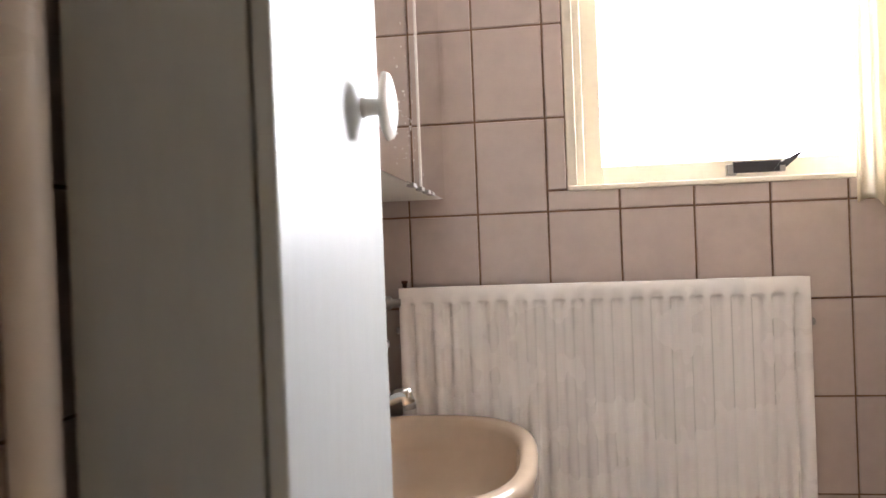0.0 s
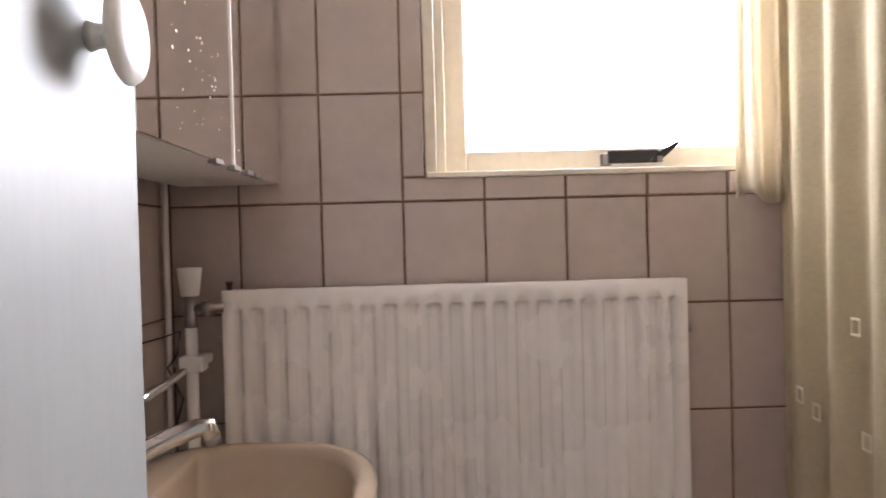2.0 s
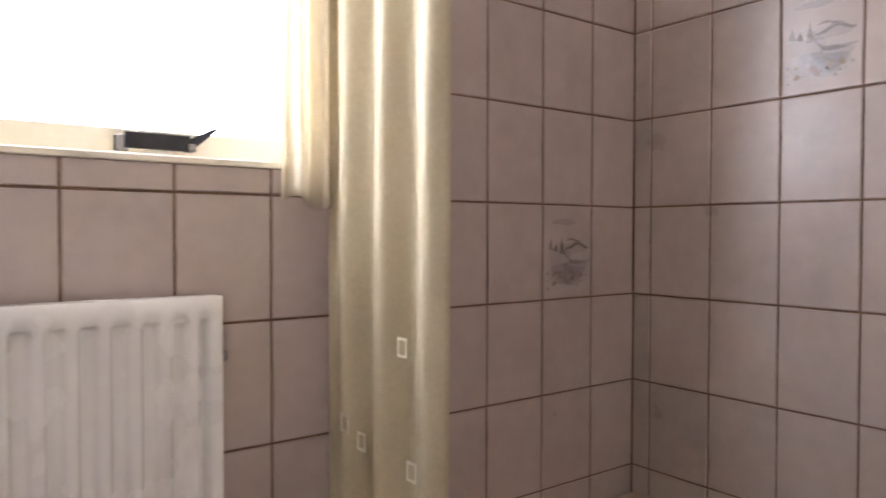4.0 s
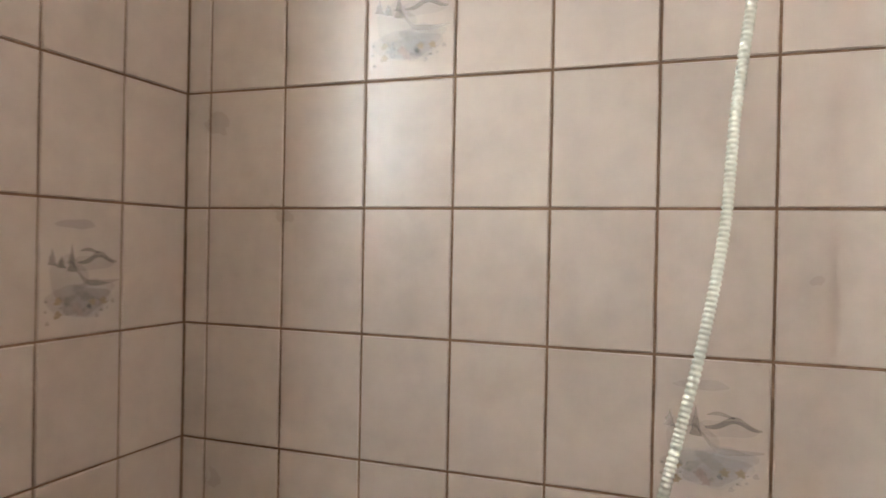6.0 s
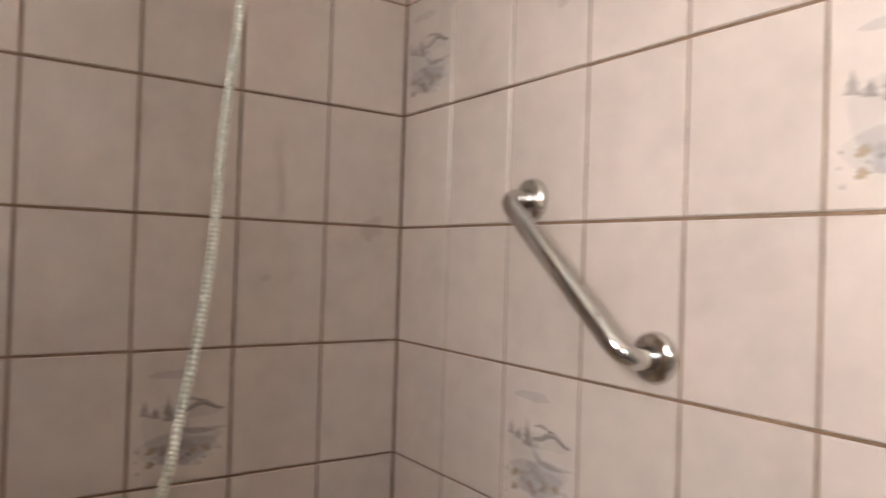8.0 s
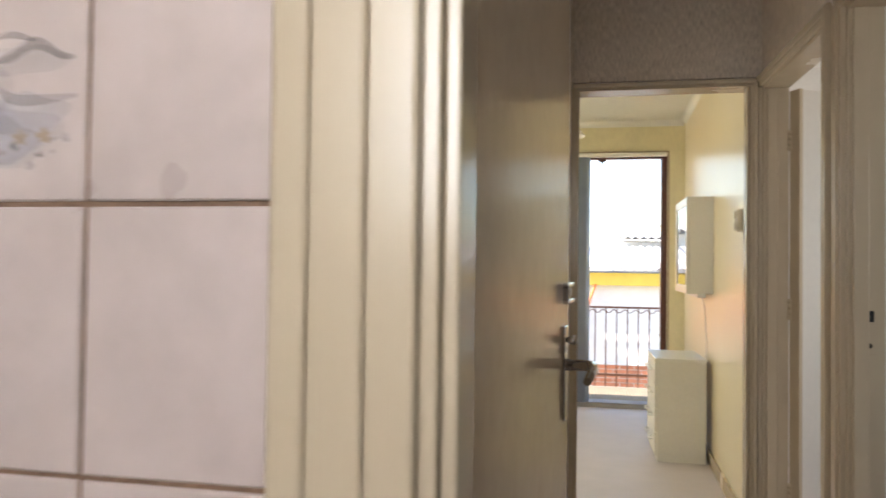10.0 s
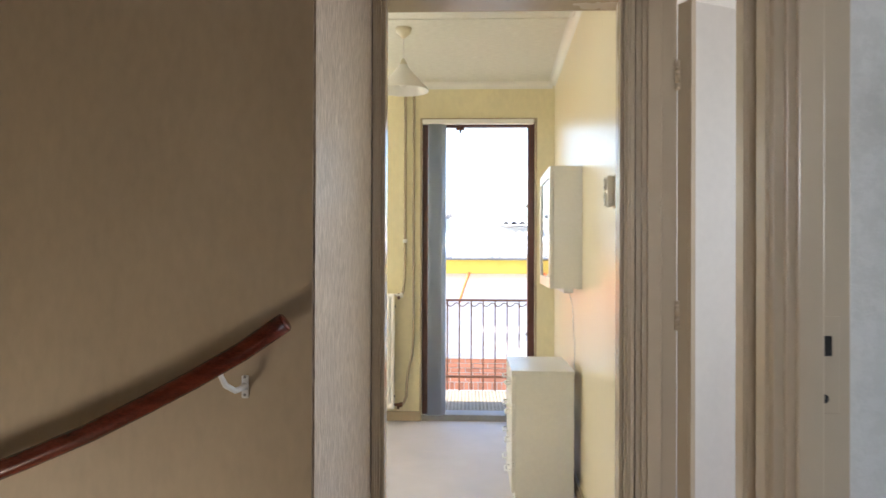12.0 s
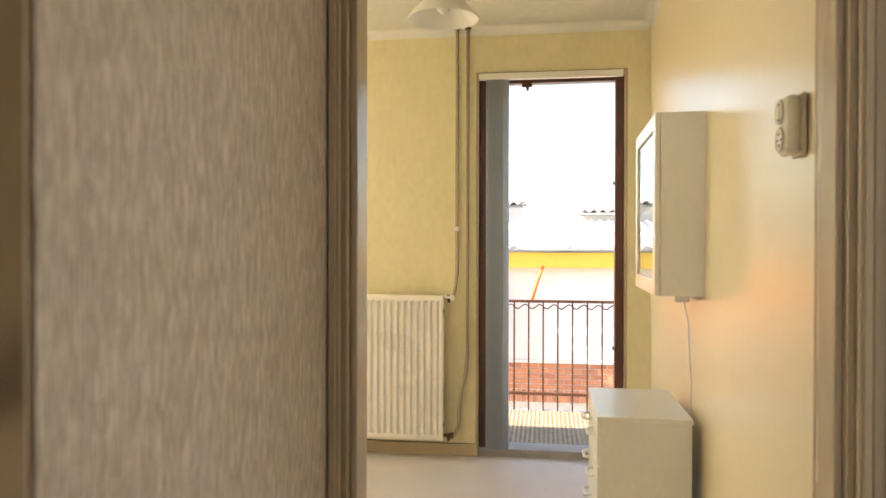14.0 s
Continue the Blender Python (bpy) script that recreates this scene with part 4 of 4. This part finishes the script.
for nm, lo, hi in (("bottom_panel", (0.0, -0.60, 0.0), (0.140, 0.0, 0.018)), ("top_panel", (0.0, -0.60, 0.582), (0.140, 0.0, 0.60)), ("side_panel", (0.0, -0.018, 0.018), (0.140, 0.0, 0.582)),
                   ("side_panel", (0.0, -0.60, 0.018), (0.140, -0.582, 0.582)), ("back_panel", (0.0, -0.582, 0.018), (0.006, -0.018, 0.582)), ("shelf", (0.006, -0.582, 0.29), (0.13, -0.018, 0.302))):
    part(nm, boxes((lo, hi), bevel=0.001), WHITEWOOD, cab)
cdoor = part("door_frame", boxes(((0.142, -0.60, 0.0), (0.158, -0.55, 0.60)), ((0.142, -0.05, 0.0), (0.158, 0.0, 0.60)), ((0.142, -0.55, 0.0), (0.158, -0.05, 0.05)), ((0.142, -0.55, 0.55), (0.158, -0.05, 0.60)), bevel=0.0015), WHITEWOOD, cab)
part("door_glass", boxes(((0.148, -0.55, 0.05), (0.151, -0.05, 0.55))), GLASS, cdoor)
part("tube_lamp", boxes(((0.03, -0.52, -0.028), (0.08, -0.10, -0.001)), bevel=0.006), WHITE, cab, "white tube lamp casing")
cord = thing("lamp_cord", "thin pale cord hanging from the cabinet lamp", "cord")
part("strand", rod(bmesh.new(), [(-0.545, -4.02, 1.02), (-0.562, -4.03, 0.95), (-0.568, -4.05, 0.85), (-0.575, -4.04, 0.75), (-0.575, -4.06, 0.6), (-0.575, -4.06, 0.3)], 0.0028, 6), WHITE, cord)

# balcony door, blind and rail
bd = tagged(thing("door_balcony", "brown stained balcony door frame, standing open to the light", "balcony door"), kind="structure")
part("door_frame", boxes(((0.262, -5.66, 0.02), (0.303, -5.59, 2.178)), ((-0.511, -5.66, 0.02), (-0.462, -5.59, 2.178)), ((-0.462, -5.66, 2.135), (0.262, -5.59, 2.178)), bevel=0.004), FRAME_BROWN, bd)
part("threshold", boxes(((-0.511, -5.72, -0.02), (0.303, -5.565, 0.045)), bevel=0.004), CONCRETE, bd, "grey worn threshold")
part("reveal", boxes(((0.304, -5.565, 0.0), (0.318, -5.556, 2.195)), ((-0.526, -5.565, 0.0), (-0.512, -5.556, 2.195)), ((-0.526, -5.565, 2.181), (0.318, -5.556, 2.195)), bevel=0.002), CREAM, bd)
part("closer", boxes(((0.0, -5.62, 2.115), (0.06, -5.60, 2.135)), ((0.02, -5.615, 2.095), (0.035, -5.605, 2.115)), bevel=0.002), RUST, bd)
for z in (0.62, 1.55):
    part("hook", boxes(((-0.462, -5.61, z), (-0.448, -5.60, z + 0.02)), bevel=0.002), STEEL, bd)
vb = thing("vertical_blind", "blue-grey vertical blind drawn to one side", "blind")
part("head_rail", boxes(((-0.50, -5.555, 2.145), (0.30, -5.515, 2.180)), bevel=0.003), WHITE, vb, "white head rail")
for i in range(9):
    x = 0.152 + 0.0112 * i
    bm = bmesh.new()
    pr = [(x - 0.022 + 0.0062 * k, -5.572 + 0.058 * k / 6 + 0.004 * math.cos(q)) for k, q in enumerate((-0.9, -0.6, -0.3, 0, 0.3, 0.6, 0.9))]
    g = [[bm.verts.new((px, py, z)) for px, py in pr] for z in (0.05, 2.145)]
    for k in range(6):
        bm.faces.new((g[0][k], g[0][k + 1], g[1][k + 1], g[1][k])).smooth = True
    s = part("slat", bm, BLIND, vb)
    s.modifiers.new("thickness", "SOLIDIFY").thickness = 0.001

# ---- outside ----
structure("balcony_floor", boxes(((-1.8, -7.0, -0.22), (1.8, YB - 0.24, -0.05))), CONCRETE, "grey concrete balcony floor", "balcony")
mat_thing = thing("balcony_matting", "woven brown lattice matting on the balcony", "matting")
strip_m = boxes(((-0.9, -0.013, -0.048), (0.9, 0.0, -0.033)))
long_m = boxes(((0.0, -6.87, -0.036), (0.012, -5.85, -0.030)))
first = part("cross_strip", strip_m, MATTING, mat_thing)
first.location.y = -5.85
for i in range(1, 46):
    ob = new("cross_strip", first.data)
    ob.parent, ob.location = mat_thing, (0, -5.85 - 0.022 * i, 0.002 * (i % 2))
first = part("long_strip", long_m, MATTING, mat_thing)
first.location.x = -0.9
for i in range(1, 60):
    ob = new("long_strip", first.data)
    ob.parent, ob.location = mat_thing, (-0.9 + 0.03 * i, 0, 0)
br = thing("balcony_railing", "slim brown iron balcony railing with a wavy band", "railing")
part("top_rail", boxes(((-1.7, -6.93, 0.775), (1.7, -6.90, 0.795)), bevel=0.003), RUST, br)
part("bottom_rail", boxes(((-1.7, -6.93, 0.075), (1.7, -6.905, 0.097)), bevel=0.003), RUST, br)
bar_mesh = None
for i in range(30):
    x = -1.586 + 0.109 * i
    if bar_mesh is None:
        b0 = part("baluster", boxes(((-0.006, -0.006, -0.05), (0.006, 0.006, 0.775))), RUST, br)
        bar_mesh = b0.data
    else:
        b0 = new("baluster", bar_mesh)
        b0.parent = br
    b0.location = (x, -6.917, 0)
part("wavy_band", rod(bmesh.new(), [(-1.586 + 0.109 / 12 * i, -6.917, 0.744 + 0.016 * math.sin(2 * math.pi * i / 12)) for i in range(349)], 0.005, 6), RUST, br)

structure("ground", boxes(((-400, -400, -3.1), (400, 400, -3.0))), GRASS, "grey paved ground between the houses", "ground")
house = thing("opposite_house", "low house with brick base, white wall, yellow fascia and corrugated roof", "house")
YH = -11.0
part("wall", boxes(((-7, YH - 3.0, -3.0), (7, YH - 0.10, 1.10)), ((-7, YH - 0.10, -0.35), (7, YH - 0.02, 0.91))), RENDERWALL, house, "white rendered wall")
bw = part("brick_wall", boxes(((-7, YH - 0.10, -3.0), (7, YH - 0.012, -0.355))), MORTAR, house, "orange brick base")
part("coping", boxes(((-7, YH - 0.1, -0.355), (7, YH + 0.03, -0.325))), RENDERWALL, house)
part("gutter", rod(bmesh.new(), [(-7, YH + 0.25, 1.125), (7, YH + 0.25, 1.125)], 0.016, 8), STEEL, house, "grey gutter")
part("fascia", boxes(((-7, YH - 0.02, 0.91), (7, YH + 0.16, 1.13)), bevel=0.006), YELLOW, house, "yellow painted fascia")
part("awning_arm", rod(bmesh.new(), [(-0.04, YH + 0.18, 0.93), (0.03, YH + 0.22, 0.74), (0.10, YH + 0.26, 0.50)], 0.022, 8), AWNING, house, "orange awning arm")
aw = part("awning", prism_x(0.75, 4.6, [(YH + 0.14, 0.92), (YH + 1.35, 0.34), (YH + 1.35, 0.10), (YH + 1.32, 0.10), (YH + 1.32, 0.31), (YH + 0.14, 0.885)]), AWNING, house, "sunlit orange canvas awning")
part("front_bar", rod(bmesh.new(), [(0.74, YH + 1.335, 0.325), (4.61, YH + 1.335, 0.325)], 0.018, 8), WHITE, aw)
for x in (0.80, 4.55):
    part("folding_arm", rod(bmesh.new(), [(x, YH + 0.02, 0.55), (x, YH + 1.33, 0.31)], 0.016, 8), WHITE, aw)
bm = bmesh.new()
prev = None
for i in range(561):
    x = -7 + 0.025 * i
    z = 0.022 * math.sin(2 * math.pi * x / 0.15)
    cur = (bm.verts.new((x, YH + 0.22, 1.165 + z)), bm.verts.new((x, YH - 3.2, 1.60 + z)))
    if prev:
        bm.faces.new((prev[0], cur[0], cur[1], prev[1])).smooth = True
    prev = cur
rf = part("roof", bm, ROOFTILE, house, "pale grey corrugated roof")
rf.modifiers.new("thickness", "SOLIDIFY").thickness = 0.02


def rear_house(x0, x1, y, eave, label):
    """A pale house further back, of which a corrugated roof edge shows."""
    t = thing("rear_house", label, "house")
    part("wall", boxes(((x0, y - 2.6, -3.0), (x1, y - 0.2, eave - 0.03))), RENDERWALL, t)
    bm = bmesh.new()
    last = None
    for i in range(int((x1 - x0) / 0.02) + 1):
        x = x0 + 0.02 * i
        z = 0.028 * math.sin(2 * math.pi * x / 0.16)
        cur = (bm.verts.new((x, y, eave + z)), bm.verts.new((x, y - 2.8, eave + 0.08 + z)))
        if last:
            bm.faces.new((last[0], cur[0], cur[1], last[1])).smooth = True
        last = cur
    part("roof", bm, ROOFTILE, t).modifiers.new("thickness", "SOLIDIFY").thickness = 0.03
    part("gutter", rod(bmesh.new(), [(x0, y + 0.02, eave - 0.05), (x1, y + 0.02, eave - 0.05)], 0.02, 8), STEEL, t, "dark gutter")


rear_house(-6.0, -0.56, -14.4, 1.80, "pale house behind, with a dark corrugated roof edge")
rear_house(0.34, 5.0, -14.6, 1.96, "taller pale house behind, with a corrugated roof edge")


# ---- tiles ----
def tile_mesh(w, h):
    bm = bmesh.new()
    b, d = 0.0016, 0.006
    lo = [bm.verts.new(p) for p in ((0, 0, 0), (w, 0, 0), (w, 0, h), (0, 0, h))]
    up = [bm.verts.new(p) for p in ((0, -d + b, 0), (w, -d + b, 0), (w, -d + b, h), (0, -d + b, h))]
    tp = [bm.verts.new(p) for p in ((b, -d, b), (w - b, -d, b), (w - b, -d, h - b), (b, -d, h - b))]
    for r, s in ((lo, up), (up, tp)):
        for k in range(4):
            bm.faces.new((r[k], r[(k + 1) % 4], s[(k + 1) % 4], s[k]))
    bm.faces.new(tp)
    bmesh.ops.recalc_face_normals(bm, faces=bm.faces)
    me = bpy.data.meshes.new("tile")
    bm.to_mesh(me)
    bm.free()
    me.materials.append(TILE)
    return me


MESHES = {}


def lay(wall, base, turn, along, spans, z_rows, holes=()):
    """Tiles on a wall face: base and turn put the face's own x along the wall; spans are joint places."""
    rng = random.Random(len(spans) * 7 + int(turn))
    for u0, u1 in zip(spans, spans[1:]):
        for z0, z1 in zip(z_rows, z_rows[1:]):
            cells = [(u0, u1, z0, z1)]
            for a0, a1, b0, b1 in holes:
                out = []
                for c0, c1, d0, d1 in cells:
                    if c1 <= a0 or c0 >= a1 or d1 <= b0 or d0 >= b1:
                        out.append((c0, c1, d0, d1))
                        continue
                    if d0 < b0:
                        out.append((c0, c1, d0, b0))
                    if d1 > b1:
                        out.append((c0, c1, b1, d1))
                    if c0 < a0:
                        out.append((c0, a0, max(d0, b0), min(d1, b1)))
                    if c1 > a1:
                        out.append((a1, c1, max(d0, b0), min(d1, b1)))
                cells = out
            for c0, c1, d0, d1 in cells:
                w, h = round(c1 - c0 - G, 4), round(d1 - d0 - G, 4)
                if w < 0.008 or h < 0.008:
                    continue
                if (w, h) not in MESHES:
                    MESHES[(w, h)] = tile_mesh(w, h)
                ob = new("tile", MESHES[(w, h)])
                ob.parent = wall
                ob.matrix_world = base @ Matrix.Translation((c0 + G / 2, 0.006, d0 + G / 2)) @ pose(0, 0, 0, rng.gauss(0, 0.12), 0, rng.gauss(0, 0.15))


ROWS_Z = [0.0] + [H + TH * k for k in range(-6, 6)] + [TOP]
ROWS_Z = [z for z in ROWS_Z if z <= TOP]
n_joint = [XW] + [-0.165 + TW * k for k in range(-1, 11)] + [XE]
lay(wall_north, Matrix.Translation((0, YN, 0)), 0, "x", n_joint[:9], ROWS_Z, [(0.03, 0.75, 1.295, 2.1)])
lay(wall_north, Matrix.Translation((0, YN - STEP, 0)), 0, "x", [0.752] + [x - 0.013 for x in n_joint[9:-1]] + [XE], ROWS_Z)
# east wall: its own x runs from north to south
e_joint = [STEP - YN] + [-(1.414 - 0.1505 * k) for k in range(8)] + [-YS]
lay(wall_east, Matrix.Translation((XE, 0, 0)) @ Matrix.Rotation(radians(-90), 4, "Z"), -90, "y", e_joint, ROWS_Z)
s_joint = [-XE] + [-(XE + 0.003 - TW * k) for k in range(1, 7)] + [-0.428]
lay(wall_south, Matrix.Translation((0, YS, 0)) @ Matrix.Rotation(radians(180), 4, "Z"), 180, "x", s_joint, ROWS_Z)
lay(wall_south, Matrix.Translation((0, YS, 0)) @ Matrix.Rotation(radians(180), 4, "Z"), 181, "x", [-0.423 + TW * k for k in range(6)] + [-XW], [2.15, H + TH * 5, TOP])
w_joint = [YS] + [1.428 - TW * k for k in range(7, -1, -1)] + [YN]
lay(wall_west, Matrix.Translation((XW, 0, 0)) @ Matrix.Rotation(radians(90), 4, "Z"), 90, "y", w_joint, ROWS_Z)


# painted landscape motifs on some tiles
def blob(bm, pts, y):
    vs = [bm.verts.new((x * 0.146, y, z * 0.196)) for x, z in pts]
    bm.faces.new(vs)


def motif(wall, m):
    def ridge(x0, x1, base, peak, px, th):
        top = [(x0 + (x1 - x0) * k / 16, base + (peak - base) * math.exp(-((x0 + (x1 - x0) * k / 16 - px) / 0.13) ** 2)) for k in range(17)]
        return top + [(x, z - th * (0.3 + 0.7 * math.sin(math.pi * i / 16))) for i, (x, z) in list(enumerate(top))[::-1]]

    def petals(cx, cz, r, n=14):
        return [(cx + r * (0.75 + 0.35 * math.sin(5 * 2 * math.pi * k / n + cx * 40)) * math.cos(2 * math.pi * k / n), cz + 0.7 * r * (0.75 + 0.35 * math.sin(5 * 2 * math.pi * k / n)) * math.sin(2 * math.pi * k / n)) for k in range(n)]

    g, h2, o2, p2 = (bmesh.new() for _ in range(4))
    e = -0.0004
    wash, sky_wash = bmesh.new(), bmesh.new()
    for k, (cx, cz, rx, rz) in enumerate(((0.46, 0.25, 0.40, 0.12), (0.32, 0.42, 0.23, 0.17), (0.62, 0.54, 0.26, 0.06))):
        blob(wash, [(cx + rx * (1 + 0.12 * math.sin(3 * q + k)) * math.cos(q), cz + rz * (1 + 0.15 * math.sin(4 * q + 2 * k)) * math.sin(q)) for q in (2 * math.pi * n / 28 for n in range(28))], e * (0.10 + 0.03 * k))
    rng = random.Random(5)
    blob(g, ridge(0.44, 0.93, 0.55, 0.63, 0.70, 0.05), e)
    blob(g, ridge(0.46, 0.70, 0.605, 0.655, 0.56, 0.028), e * 0.8)
    blob(h2, ridge(0.30, 0.95, 0.405, 0.56, 0.34, 0.045), e * 0.9)
    for k, (cx, cz, rx, rz) in enumerate(((0.64, 0.33, 0.26, 0.08), (0.48, 0.23, 0.24, 0.09), (0.42, 0.83, 0.24, 0.035))):
        blob(sky_wash, [(cx + rx * (1 + 0.14 * math.sin(3 * q + 2 * k)) * math.cos(q), cz + rz * (1 + 0.16 * math.sin(5 * q + k)) * math.sin(q)) for q in (2 * math.pi * n / 28 for n in range(28))], e * (0.36 + 0.02 * k))
    for cx, cz, s in ((0.36, 0.47, 0.22), (0.13, 0.52, 0.13), (0.235, 0.50, 0.10)):
        blob(g, [(cx, cz + s), (cx + 0.020, cz + s * 0.62), (cx + 0.036, cz + s * 0.45), (cx + 0.034, cz + s * 0.25), (cx + 0.065, cz), (cx - 0.055, cz + 0.01), (cx - 0.030, cz + s * 0.28), (cx - 0.036, cz + s * 0.45), (cx - 0.014, cz + s * 0.65)], e * 0.7)
    for k in range(18):
        x, z = rng.uniform(0.06, 0.90), rng.gauss(0.21, 0.045)
        blob(h2 if k % 7 else g, petals(x, z, rng.uniform(0.015, 0.035)), e * (0.5 + 0.012 * k))
    for cx, cz in ((0.20, 0.26), (0.62, 0.24), (0.76, 0.245), (0.20, 0.16)):
        blob(o2, petals(cx, cz, 0.052), e * 1.3)
    for cx, cz in ((0.41, 0.215), (0.46, 0.17)):
        blob(p2, petals(cx, cz, 0.06), e * (1.2 + cx * 0.2))
    ob = part("motif", g, INK_GREY, wall, "painted grey landscape motif on a tile")
    ob.matrix_world = m
    for b, mat in ((wash, INK_WASH), (sky_wash, INK_BLUE), (h2, INK_HILL), (o2, INK_ORANGE), (p2, INK_PINK)):
        q = part("motif_colour", b, mat, ob)


me_ = Matrix.Translation((XE, 0, 0)) @ Matrix.Rotation(radians(-90), 4, "Z")
ms_ = Matrix.Translation((0, YS, 0)) @ Matrix.Rotation(radians(180), 4, "Z")
mn_ = Matrix.Translation((0, YN, 0))
motif(wall_north, mn_ @ Matrix.Translation((1.193, -0.0012 - STEP, 1.051)))
motif(wall_east, me_ @ Matrix.Translation((-1.110, -0.0012, 1.455)))
motif(wall_east, me_ @ Matrix.Translation((-0.6585, -0.0012, 0.849)))
motif(wall_south, ms_ @ Matrix.Translation((-0.724, -0.0012, 1.253)))
motif(wall_south, ms_ @ Matrix.Translation((-1.180, -0.0012, 0.849)))
motif(wall_south, ms_ @ Matrix.Translation((-1.484, -0.0012, 1.455)))

# bricks of the house opposite
brick_mesh, soldier_mesh = None, None


def brick(w, h):
    bm = boxes(((0, -0.01, 0), (w, 0.012, h)))
    bmesh.ops.recalc_face_normals(bm, faces=bm.faces)
    me = bpy.data.meshes.new("brick")
    bm.to_mesh(me)
    bm.free()
    me.materials.append(BRICK)
    return me


BR, SO = brick(0.21, 0.058), brick(0.058, 0.16)
for r in range(5):
    for c in range(17):
        ob = new("brick", BR)
        ob.parent = bw
        ob.location = (-2.2 + 0.222 * c + 0.11 * (r % 2), YH - 0.012, -0.425 - 0.07 * r)
for c in range(54):
    ob = new("brick", SO)
    ob.parent = bw
    ob.location = (-2.2 + 0.07 * c, YH - 0.012, -0.88)
